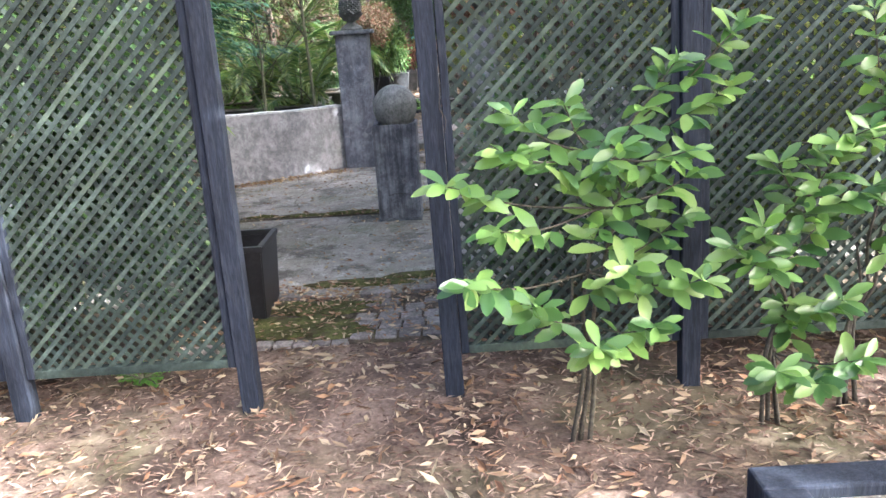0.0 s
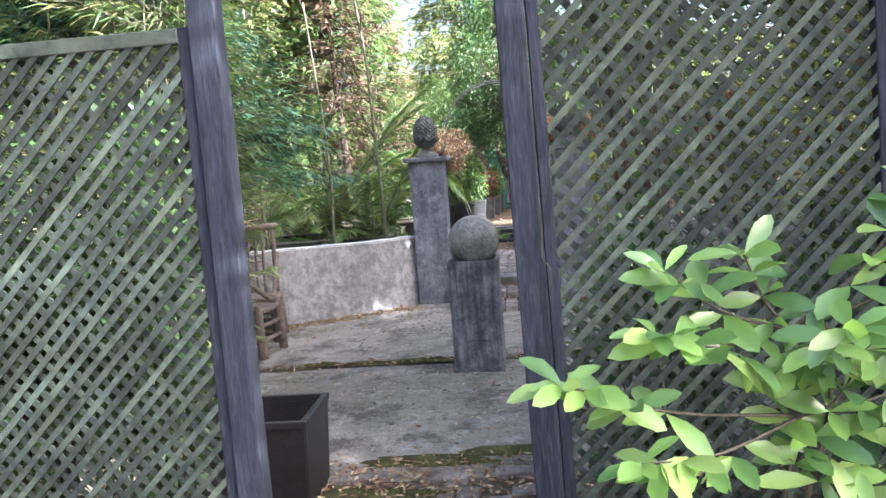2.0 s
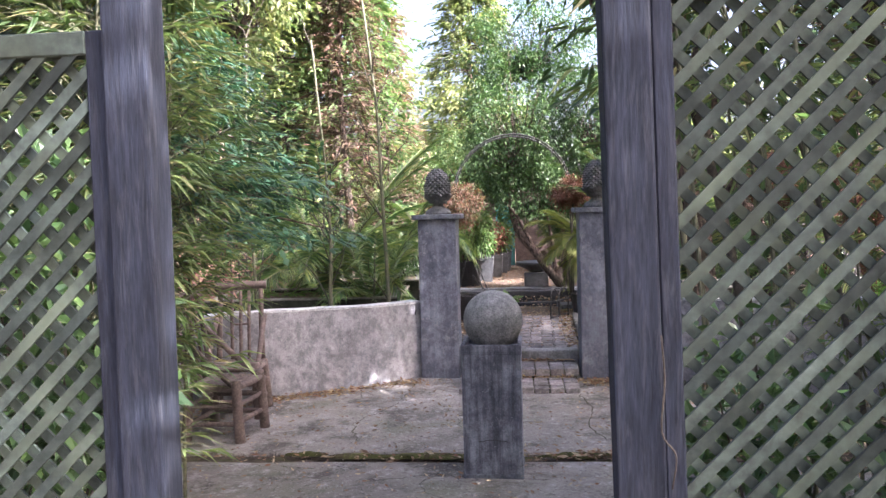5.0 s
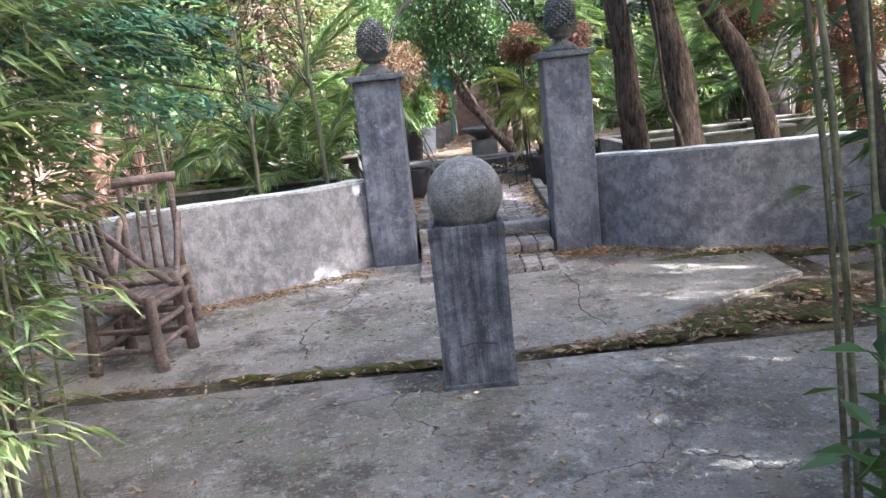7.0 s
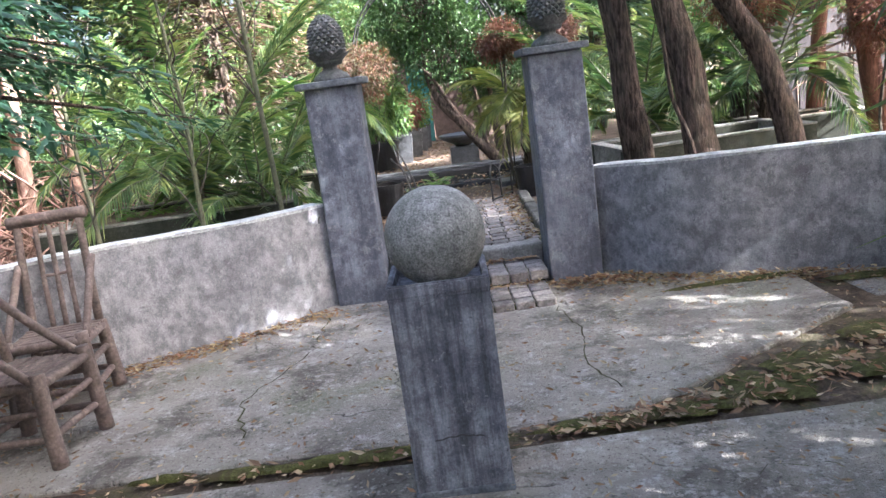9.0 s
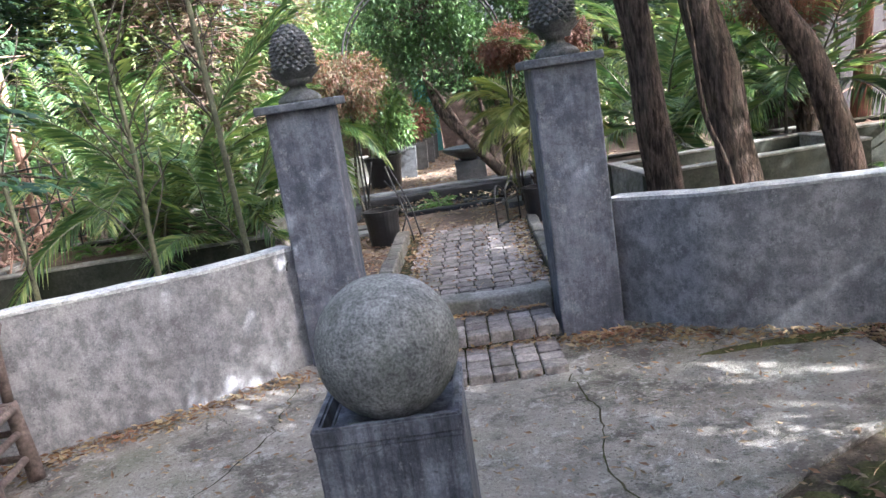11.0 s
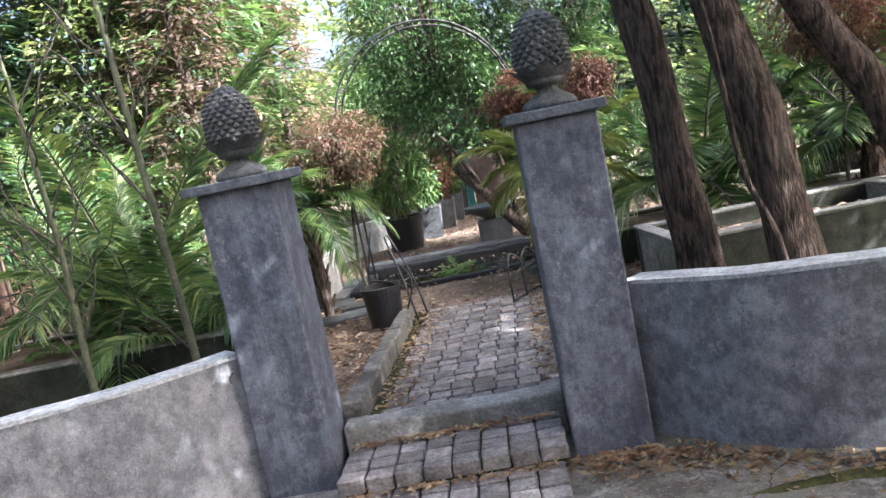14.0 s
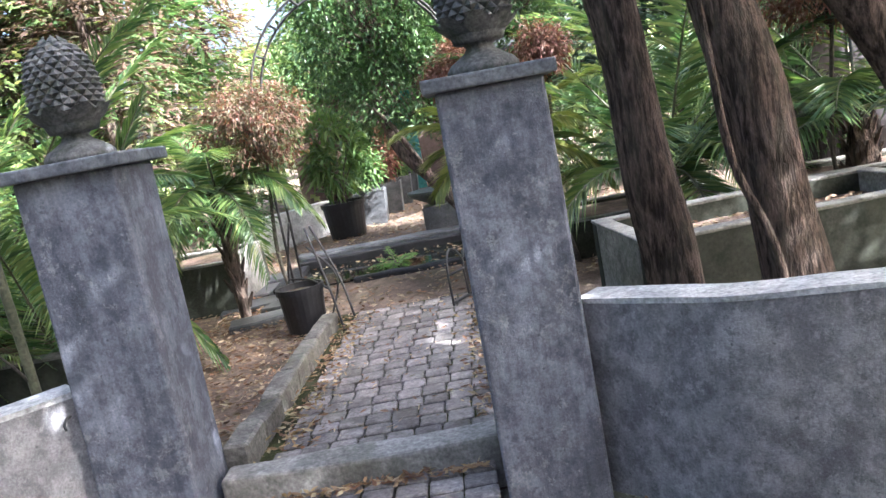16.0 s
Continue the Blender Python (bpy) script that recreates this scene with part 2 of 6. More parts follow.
class Geo:
    """Gathers many small pieces into one mesh."""

    def __init__(self):
        self.v, self.f, self.n = [], [], 0

    def add(self, verts, faces):
        verts = np.asarray(verts, float)
        self.v.append(verts)
        self.f.extend((np.asarray(faces) + self.n).tolist() if isinstance(faces, np.ndarray) else [[i + self.n for i in f] for f in faces])
        self.n += len(verts)

    def tube(self, pts, radii, sides=6, rough=0.0):
        pts = [Vector(p) for p in pts]
        rings, up = [], Vector((0.31, 0.17, 0.93))
        for i, p in enumerate(pts):
            d = (pts[min(i + 1, len(pts) - 1)] - pts[max(i - 1, 0)]).normalized()
            s = d.cross(up if abs(d.dot(up)) < 0.95 else Vector((1, 0, 0))).normalized()
            t = d.cross(s)
            r = radii[i] if isinstance(radii, (list, tuple)) else radii
            for k in range(sides):
                a = 2 * math.pi * k / sides
                q = p + (s * math.cos(a) + t * math.sin(a)) * r
                if rough:
                    q += noise.noise_vector(Vector((q.x * 5, q.y * 5, q.z * 1.7))) * rough
                rings.append(q)
        faces = []
        for i in range(len(pts) - 1):
            for k in range(sides):
                a, b = i * sides + k, i * sides + (k + 1) % sides
                faces.append([a, b, b + sides, a + sides])
        faces.append(list(range(sides))[::-1])
        faces.append([len(rings) - sides + k for k in range(sides)])
        self.add([tuple(q) for q in rings], faces)
        return self

    def leaves(self, P, D, N, length, width, template):
        """Leaves of one template at bases P, along D, facing N."""
        P, D, N = (np.asarray(a, float).reshape(-1, 3) for a in (P, D, N))
        D = D / np.maximum(1e-9, np.linalg.norm(D, axis=1, keepdims=True))
        S = np.cross(D, N)
        S = S / np.maximum(1e-9, np.linalg.norm(S, axis=1, keepdims=True))
        N = np.cross(S, D)
        L, W = (np.broadcast_to(np.asarray(a, float), (len(P),))[:, None, None] for a in (length, width))
        tv, tf = template
        tv = np.asarray(tv, float)
        V = P[:, None] + tv[None, :, :1] * L * D[:, None] + tv[None, :, 1:2] * W * S[:, None] + tv[None, :, 2:3] * L * N[:, None]
        k = len(tv)
        for face in tf:
            F = np.asarray(face)[None] + (np.arange(len(P)) * k)[:, None] + self.n
            self.f.extend(F.tolist())
        self.v.append(V.reshape(-1, 3))
        self.n += len(P) * k
        return self

    def mesh(self, name, smooth=False):
        me = bpy.data.meshes.new(name)
        me.from_pydata(np.concatenate(self.v).tolist() if self.v else [], [], self.f)
        if smooth:
            me.polygons.foreach_set("use_smooth", [True] * len(me.polygons))
        me.update()
        return me

    def part(self, name, material, parent=None, label="", smooth=False):
        return link(name, self.mesh(name, smooth), material, parent, label)


def rotated(bm, m):
    bmesh.ops.transform(bm, matrix=m, verts=bm.verts)
    return bm


# ---- ground and paving ----
def ground_sheet():
    xs = np.concatenate([np.linspace(-400, -9, 12), np.linspace(-8, 8, 81), np.linspace(9, 400, 12)])
    ys = np.concatenate([np.linspace(-300, -4, 10), np.linspace(-3, 4.42, 47), np.linspace(4.46, 30, 20), np.linspace(34, 500, 12)])
    verts, faces = [], []
    for y in ys:
        for x in xs:
            z = -0.04
            if -5 < y < 4.43 and abs(x) < 9:
                z = -0.012 + 0.03 * noise.noise(Vector((x * 1.3, y * 1.3, 0))) + 0.014 * noise.noise(Vector((x * 5, y * 5, 2)))
            verts.append((x, y, z))
    w = len(xs)
    for j in range(len(ys) - 1):
        for i in range(w - 1):
            a = j * w + i
            faces.append([a, a + 1, a + 1 + w, a + w])
    g = Geo()
    g.add(verts, faces)
    return tagged(g.part("ground", SOIL, smooth=True), "brown soil covered with dry leaf mulch", "ground", kind="structure")


ground_sheet()


def lumpy(name, x0, x1, y0, y1, z, amp, step, material, label, category, skirt=0.25, freq=2.0):
    """An uneven patch of ground with a skirt that closes its sides."""
    nx, ny = max(2, int((x1 - x0) / step)), max(2, int((y1 - y0) / step))
    verts = []
    for j in range(ny + 1):
        for i in range(nx + 1):
            x, y = x0 + (x1 - x0) * i / nx, y0 + (y1 - y0) * j / ny
            edge = i in (0, nx) or j in (0, ny)
            h = amp * (noise.noise(Vector((x * freq, y * freq, 3))) + 0.5 * noise.noise(Vector((x * freq * 4, y * freq * 4, 7))))
            verts.append((x, y, z - skirt if edge else z + h))
    w = nx + 1
    faces = [[j * w + i, j * w + i + 1, (j + 1) * w + i + 1, (j + 1) * w + i] for j in range(ny) for i in range(nx)]
    g = Geo()
    g.add(verts, faces)
    return tagged(g.part(name, material, smooth=True), label, category, kind="structure")


court = thing("pavement_courtyard", "weathered grey concrete courtyard slabs with moss and cracks", "pavement", kind="structure")
def seam_edge(x):
    """Near edge of the far slab: straight at first, then broken away to the east."""
    k = np.interp(x, (-4.6, 0.5, 1.2, 1.65, 2.1, 2.6), (7.77, 7.8, 7.88, 8.22, 8.52, 8.82))
    return float(k) + 0.05 * noise.noise(Vector((x * 5, 3, 0))) + 0.02 * noise.noise(Vector((x * 17, 5, 0)))


part("concrete_slab", slab(-4.6, 5.2, 5.27, 7.6, -0.08, 0.002, 0.012, 1, 0.012, 24), CONCRETE, court)
far_slab = slab(-4.6, 2.56, 7.7, 10.5, -0.08, 0.003, 0.012, 1, 0.012, 28)
for v in far_slab.verts:
    e = seam_edge(v.co.x)
    v.co.y = e + (v.co.y - 7.7) * (10.5 - e) / 2.8
part("concrete_slab", far_slab, CONCRETE, court)
part("concrete_slab", slab(2.78, 5.2, 8.95, 10.4, -0.08, -0.004, 0.012, 1, 0.012, 18), CONCRETE, court)


def crack(points, width, seed):
    """A jagged dark crack lying just proud of the slab."""
    rr = random.Random(seed)
    ln = []
    for (x0, y0), (x1, y1) in zip(points, points[1:]):
        n = max(3, int(math.hypot(x1 - x0, y1 - y0) / 0.06))
        for k in range(n):
            ln.append((x0 + (x1 - x0) * k / n + rr.uniform(-0.022, 0.022), y0 + (y1 - y0) * k / n + rr.uniform(-0.022, 0.022)))
    verts, faces = [], []
    for k, (x, y) in enumerate(ln):
        w = width * rr.uniform(0.3, 1.2)
        verts += [(x - w, y - w * 0.3, 0.0135), (x + w, y + w * 0.3, 0.0135)]
    faces = [[2 * k, 2 * k + 1, 2 * k + 3, 2 * k + 2] for k in range(len(ln) - 1)]
    g = Geo()
    g.add(verts, faces)
    g.part("crack", MOSS, court)


crack([(-0.62, 10.0), (-0.66, 9.2), (-0.95, 8.55), (-0.8, 8.0)], 0.005, 1)
crack([(0.95, 9.5), (1.02, 8.9), (0.92, 8.4), (1.05, 8.0)], 0.005, 2)
crack([(0.9, 6.9), (1.35, 7.15), (1.8, 7.1), (2.5, 6.7)], 0.004, 3)
crack([(-2.4, 7.3), (-1.6, 7.5), (-0.7, 7.4)], 0.006, 4)
crack([(1.2, 8.3), (1.9, 8.55), (2.5, 8.4)], 0.004, 5)
lumpy("ground_moss_seam", -4.6, 5.0, 7.5, 9.1, -0.024, 0.008, 0.05, SEAMSOIL, "dark soil and moss filling the gap between slabs", "moss", 0.06, 5)
lumpy("ground_moss_gap", 2.4, 2.95, 8.1, 10.2, -0.022, 0.008, 0.05, SEAMSOIL, "soil and moss between the concrete slabs", "moss", 0.06, 5)
lumpy("ground_threshold", -2.6, 3.2, 4.4, 5.3, 0.0, 0.016, 0.05, SEAMSOIL, "mossy soil strip inside the gateway", "moss", 0.06, 4)
lumpy("ground_garden", -14, 16, 10.6, 40, 0.185, 0.02, 0.25, GARDENSOIL, "raised garden soil strewn with dry leaves", "ground", 0.3, 1.2)




def moss_patch(x, y, rx, ry, material, seed, rise=0.014, name="moss_patch"):
    """A low uneven cushion with a ragged outline."""
    g, n, rows = Geo(), 40, (0.0, 0.35, 0.65, 0.85, 1.0)
    verts, faces = [], []
    for i, r in enumerate(rows):
        for k in range(n):
            a = 2 * math.pi * k / n
            e = 1 + 0.5 * noise.noise(Vector((math.cos(a) * 1.3 + seed * 9, math.sin(a) * 1.3, 0))) + 0.35 * noise.noise(Vector((math.cos(a) * 5 + seed * 9, math.sin(a) * 5, 4)))
            px, py = x + rx * r * e * math.cos(a), y + ry * r * e * math.sin(a)
            verts.append((px, py, (0.012 + rise * (1 - r * r) * (0.7 + 0.6 * noise.noise(Vector((px * 14, py * 14, 1))))) if i < 4 else 0.002))
    for i in range(len(rows) - 1):
        for k in range(n):
            faces.append([i * n + k, i * n + (k + 1) % n, (i + 1) * n + (k + 1) % n, (i + 1) * n + k])
    g.add(verts, faces)
    g.part(name, material, court, smooth=True)


for k, (x, y, rx, ry) in enumerate(((-0.25, 7.7, 0.34, 0.06), (0.85, 7.71, 0.3, 0.05), (1.3, 7.74, 0.25, 0.08), (1.65, 7.88, 0.25, 0.16), (1.95, 8.05, 0.22, 0.16), (2.3, 7.9, 0.2, 0.12), (2.5, 8.35, 0.25, 0.14), (-0.75, 7.7, 0.2, 0.045), (-1.1, 7.74, 0.16, 0.03), (2.2, 9.55, 0.45, 0.05), (3.0, 9.3, 0.3, 0.07), (-0.22, 4.72, 0.3, 0.17), (-0.1, 5.02, 0.3, 0.12), (0.0, 4.6, 0.25, 0.1), (-0.4, 5.05, 0.25, 0.12), (-0.45, 4.75, 0.2, 0.16), (0.5, 5.6, 0.3, 0.08), (0.0, 5.5, 0.35, 0.09))):
    moss_patch(x, y, rx, ry, GREENMOSS, k + 20, 0.02)


# ---- curved courtyard walls ----
def arc_wall(name, pts, label):
    """A plastered wall with a pale coping, following plan points; height grows away from the pillars."""
    fine = []
    for i in range(len(pts) - 1):
        for k in range(8):
            t = k / 8
            fine.append(tuple(a + (b - a) * t for a, b in zip(pts[i], pts[i + 1])))
    fine.append(pts[-1])
    for _ in range(6):
        fine = [fine[0]] + [tuple((a + 2 * b + c) / 4 for a, b, c in zip(fine[i - 1], fine[i], fine[i + 1])) for i in range(1, len(fine) - 1)] + [fine[-1]]
    body, cope = Geo(), Geo()
    mid = Vector((0.4, 7.5, 0))
    for g, zb, th, lead in ((body, 0.0, 0.16, 0.0), (cope, 0.02, 0.165, 0.005)):
        verts, faces = [], []
        for i, (x, y, h) in enumerate(fine):
            a, b = fine[max(i - 1, 0)], fine[min(i + 1, len(fine) - 1)]
            d = Vector((b[0] - a[0], b[1] - a[1], 0)).normalized()
            n = Vector((-d.y, d.x, 0))
            if n.dot(Vector((x, y, 0)) - mid) < 0:
                n = -n
            wob = 0.008 * noise.noise(Vector((x * 4, y * 4, 1)))
            zl, zh = (-0.05, h) if g is body else (h, h + zb + wob)
            for off, z in ((-lead, zl), (-lead + wob, (zl + zh) / 2), (-lead + wob * 0.6, zh), (th, zh), (th, zl)):
                verts.append((x + n.x * off, y + n.y * off, z))
        for i in range(len(fine) - 1):
            for k in range(5):
                a, b = i * 5 + k, i * 5 + (k + 1) % 5
                faces.append([a, b, b + 5, a + 5])
        faces += [[0, 1, 2, 3, 4], [len(verts) - 5 + k for k in (4, 3, 2, 1, 0)]]
        g.add(verts, faces)
    w = thing(name, label, "wall", (fine[0][0], fine[0][1], 0), kind="structure")
    body.part("plaster_face", PLASTER, w)
    cope.part("coping", WALLTOP, w, "pale cement coping")


arc_wall("wall_west", [(-0.59, 10.38, 0.77), (-0.97, 10.03, 0.775), (-1.36, 9.81, 0.785), (-1.7, 9.63, 0.795), (-2.05, 9.42, 0.805), (-2.6, 9.0, 0.81), (-3.1, 8.45, 0.82), (-3.5, 7.7, 0.82), (-3.75, 6.8, 0.82), (-3.8, 5.5, 0.82)],
         "low curved grey plastered garden wall")
arc_wall("wall_east", [(1.415, 10.34, 0.785), (1.85, 9.95, 0.8), (2.2, 9.78, 0.815), (2.65, 9.64, 0.825), (3.08, 9.48, 0.84), (3.6, 9.2, 0.86), (4.1, 8.7, 0.87), (4.5, 8.0, 0.88), (4.75, 7.1, 0.88), (4.8, 5.6, 0.88)],
         "low curved grey plastered garden wall")

# ---- gate pillars ----
def pillar(x, y, up=0.0, over=0.238):
    p = thing("gate_pillar", "square grey-blue plastered gate pillar", "pillar", (x, y, 0), "gate pillars")
    part("shaft", rotated(slab(-0.195, 0.195, -0.195, 0.195, -0.05, 1.63 + up, 0.012, 2, 0.006, 5), Matrix.Translation((x, y, 0))), PILLAR, p)
    part("cap", rotated(slab(-over, over, -over, over, 1.63 + up, 1.68 + up, 0.008, 2, 0.004, 3), Matrix.Translation((x, y, 0))), CAP, p, "overhanging flat cement cap")
    return p


def pinecone(x, y, z):
    f = thing("pinecone_finial", "weathered stone pine cone ornament on the pillar cap", "finial", (x, y, z), "pine cone finials")
    bm = bmesh.new()
    spin(bm, [(0.0, 0.0), (0.135, 0.0), (0.135, 0.02), (0.118, 0.042), (0.085, 0.062), (0.06, 0.078), (0.05, 0.095), (0.062, 0.108), (0.07, 0.116), (0.0, 0.118)], (x, y, z))
    part("base", bm, FINIAL, f, smooth=True)
    girth = lambda h: 0.126 * math.sqrt(max(0.0, 1 - abs((h - 0.265) / (0.205 if h > 0.265 else 0.24)) ** 2.3))
    core = bmesh.new()
    spin(core, [(0.0, 0.11)] + [(max(0.004, girth(0.11 + 0.36 * k / 16) - 0.008), 0.11 + 0.36 * k / 16) for k in range(17)] + [(0.0, 0.47)], (x, y, z))
    part("core", core, FINIAL, f, smooth=True)
    cone = Geo()
    rows = 13
    for i in range(rows):
        h = 0.19 + 0.27 * i / (rows - 1)
        r = max(0.012, girth(h))
        m = 15 if i < 10 else (11 if i < 12 else 6)
        for k in range(m):
            a = 2 * math.pi * (k + 0.5 * (i % 2)) / m
            o, s = Vector((math.cos(a), math.sin(a), 0)), Vector((-math.sin(a), math.cos(a), 0))
            c = Vector((x, y, z + h)) + o * r
            w, e = math.pi * r / m * 0.97, 0.0225
            hi, lo = o * (girth(min(0.465, h + e)) - r), o * (girth(h - e) - r)
            q = [c + s * w - o * 0.004, c + Vector((0, 0, e)) + hi - o * 0.004, c - s * w - o * 0.004, c - Vector((0, 0, e)) + lo - o * 0.004, c + o * 0.02 - Vector((0, 0, 0.004))]
            cone.add([tuple(p) for p in q], [[0, 1, 4], [1, 2, 4], [2, 3, 4], [3, 0, 4]])
    tagged(cone.part("scale_cover", FINIAL, f), kind="stuff")
    for k in range(8):
        a = 2 * math.pi * k / 8
        o, s = Vector((math.cos(a), math.sin(a), 0)), Vector((-math.sin(a), math.cos(a), 0))
        rows_ = []
        for hh, rr, ww in ((0.11, 0.066, 0.026), (0.14, 0.105, 0.046), (0.17, 0.14, 0.054), (0.195, 0.16, 0.036), (0.205, 0.19, 0.008)):
            for q in (-1, 0, 1):
                rows_.append(Vector((x, y, z + hh)) + o * (rr - 0.014 * abs(q)) + s * ww * q)
        leaf = Geo()
        leaf.add([tuple(p) for p in rows_], [[i * 3 + j, i * 3 + j + 1, i * 3 + j + 4, i * 3 + j + 3] for i in range(4) for j in range(2)])
        leaf.part("cup_leaf", FINIAL, f, smooth=True)


def spin(bm, prof, at, sides=28):
    """A turned body from a profile of radius and height."""
    rings = []
    for r, h in prof:
        if r < 1e-6:
            rings.append([bm.verts.new((at[0], at[1], at[2] + h))])
        else:
            rings.append([bm.verts.new((at[0] + r * math.cos(2 * math.pi * k / sides), at[1] + r * math.sin(2 * math.pi * k / sides), at[2] + h)) for k in range(sides)])
    for a, b in zip(rings, rings[1:]):
        for k in range(sides):
            q = [a[k % len(a)], a[(k + 1) % len(a)], b[(k + 1) % len(b)], b[k % len(b)]]
            q = list(dict.fromkeys(q))
            if len(q) > 2:
                bm.faces.new(q)
    bmesh.ops.recalc_face_normals(bm, faces=bm.faces)
    return bm


pillar(-0.39, 10.5, 0.0, 0.25)
pillar(1.225, 10.365, 0.03)
pinecone(-0.39, 10.5, 1.68)
pinecone(1.225, 10.365, 1.71)

# ---- pedestal with stone ball ----
ped = thing("pedestal", "tall square blue-grey cement pedestal with a rim", "pedestal", (0.232, 7.455, 0))
PM = Matrix.Translation((0.232, 7.455, 0)) @ Matrix.Rotation(radians(-1.5), 4, "Z")
bm = bmesh.new()
rings = []
for w, z in ((0.187, 0.0), (0.188, 0.8), (0.191, 0.806), (0.192, 0.856), (0.168, 0.856), (0.164, 0.805)):
    rings.append([bm.verts.new((sx * w, sy * w, z)) for sx, sy in ((-1, -1), (1, -1), (1, 1), (-1, 1))])
for p, q in zip(rings, rings[1:]):
    for k in range(4):
        bm.faces.new([p[k], p[(k + 1) % 4], q[(k + 1) % 4], q[k]])
bm.faces.new(rings[-1])
bm.faces.new(rings[0][::-1])
bmesh.ops.recalc_face_normals(bm, faces=bm.faces)
bmesh.ops.bevel(bm, geom=bm.edges[:], offset=0.006, segments=2, affect="EDGES")
part("box_shaft", rotated(bm, PM), PEDESTAL, ped)
part("foot", rotated(slab(-0.193, 0.193, -0.193, 0.193, -0.01, 0.03, 0.008, 2, 0.003, 3), PM), CAP, ped, "slightly proud dark foot")
scar = Geo()
scar.tube([PM @ Vector((x, -0.1885, 0.235 + 0.012 * math.sin((x + 0.09) * 17) + 0.006 * noise.noise(Vector((x * 40, 0, 0))))) for x in [-0.09 + 0.01 * k for k in range(20)]], 0.0028, 5)
scar.part("crack", BLACKPLASTIC, ped, "dark horizontal crack near the foot")
ball = bmesh.new()
bmesh.ops.create_icosphere(ball, subdivisions=5, radius=0.194)
for v in ball.verts:
    v.co *= 1 + 0.012 * noise.noise(v.co * 9)
    v.co += Vector((0.242, 7.455, 0.991))
tagged(part("stone_ball", ball, STONE, None, smooth=True), "pitted grey stone ball resting on the pedestal", "ball")


# ---- lattice fence ----
FENCE_Y = 3.75
def tilt_about(bm):
    """Leans a piece of the east run about its foot."""
    for v in bm.verts:
        v.co.x -= 0.0185 * v.co.z


def fence_post(x, top, w=0.085):
    bm = slab(x - w / 2, x + w / 2, FENCE_Y - 0.04, FENCE_Y + 0.045, -0.08, top, 0.005, 2, 0.003, 4)
    if x > 0:
        tilt_about(bm)
    return tagged(part("fence_post", bm, POST, None), "dark slate-blue stained timber fence post", "post", group="fence posts")


def lattice_panel(x0, x1, z0, z1, label):
    t = thing("lattice_panel", label, "fence panel", (x0, FENCE_Y, 0), "lattice fence panels")
    w, y = 0.036, FENCE_Y
    for n, b in (("side_rail", (x0, x0 + w, z0, z1)), ("side_rail", (x1 - w, x1, z0, z1)), ("top_rail", (x0 + w, x1 - w, z1 - 0.045, z1)), ("bottom_rail", (x0 + w, x1 - w, z0, z0 + 0.04))):
        bm = slab(b[0], b[1], y - 0.022, y + 0.022, b[2], b[3], 0.003)
        if x0 > 0:
            tilt_about(bm)
        part(n, bm, POST if "side" in n else LATTICE, t)
    ix0, ix1, iz0, iz1 = x0 + w - 0.004, x1 - w + 0.004, z0 + 0.036, z1 - 0.041
    pitch, half, thick = 0.0605, 0.0098 * math.sqrt(2), 0.007
    for sgn, yy in ((1, y - 0.018), (-1, y + 0.004)):
        c = iz0 - (ix1 - ix0)
        k = 0
        while c < iz1 + (ix1 - ix0):
            c += pitch
            k += 1
            # centre line z = c + (x - ix0) going up, or mirrored
            poly = []
            for off in (-half, half):
                a0, a1 = 0.0, ix1 - ix0
                lo_ = max(a0, iz0 - c - off)
                hi_ = min(a1, iz1 - c - off)
                poly.append((lo_, hi_, off))
            if min(poly[0][1] - poly[0][0], poly[1][1] - poly[1][0]) < 0.012:
                continue
            (l0, h0, o0), (l1, h1, o1) = poly
            q = [(l0, c + l0 + o0), (h0, c + h0 + o0), (h1, c + h1 + o1), (l1, c + l1 + o1)]
            vs = []
            for dy in (0, thick):
                for u, z in q:
                    x = ix0 + u if sgn > 0 else ix1 - u
                    vs.append((x - (0.0185 * z if x0 > 0 else 0.0), yy + dy, z))
            fs = [[0, 1, 2, 3], [7, 6, 5, 4], [0, 4, 5, 1], [1, 5, 6, 2], [2, 6, 7, 3], [3, 7, 4, 0]]
            if sgn < 0:
                fs = [f[::-1] for f in fs]
            g = Geo()
            g.add(vs, fs)
            g.part("slat", LATTICE, t)


for x, top in ((-3.46, 2.22), (-2.41, 2.22), (-1.36, 2.22), (-0.31, 2.237), (0.633, 2.225), (1.717, 2.225), (2.8, 2.225), (3.88, 2.225)):
    fence_post(x, top)




# ---- plant materials ----
LAUREL = leaf_mat("laurel_leaf", [(0.05, 0.115, 0.042), (0.1, 0.2, 0.06), (0.2, 0.33, 0.09), (0.07, 0.15, 0.052), (0.26, 0.37, 0.12)], 0.3, 0.38, 0.55)
BAMBOO = leaf_mat("bamboo_leaf", [(0.065, 0.115, 0.05), (0.11, 0.165, 0.065), (0.18, 0.22, 0.095), (0.08, 0.135, 0.06), (0.23, 0.205, 0.11)], 0.5, 0.5)
BROAD = leaf_mat("broad_evergreen_leaf", [(0.025, 0.06, 0.025), (0.05, 0.1, 0.035), (0.07, 0.13, 0.04), (0.035, 0.08, 0.035)], 0.4, 0.3, 0.45)
# Pale yellowish greens: the look of sun is put into the leaf colour.
SUNLIT = leaf_mat("sunlit_tree_leaf", [(0.09, 0.13, 0.05), (0.145, 0.185, 0.075), (0.24, 0.26, 0.12), (0.07, 0.11, 0.042)], 0.55, 0.45)
FRESH = leaf_mat("fresh_green_leaf", [(0.05, 0.105, 0.045), (0.09, 0.15, 0.06), (0.14, 0.2, 0.085)], 0.55, 0.45)
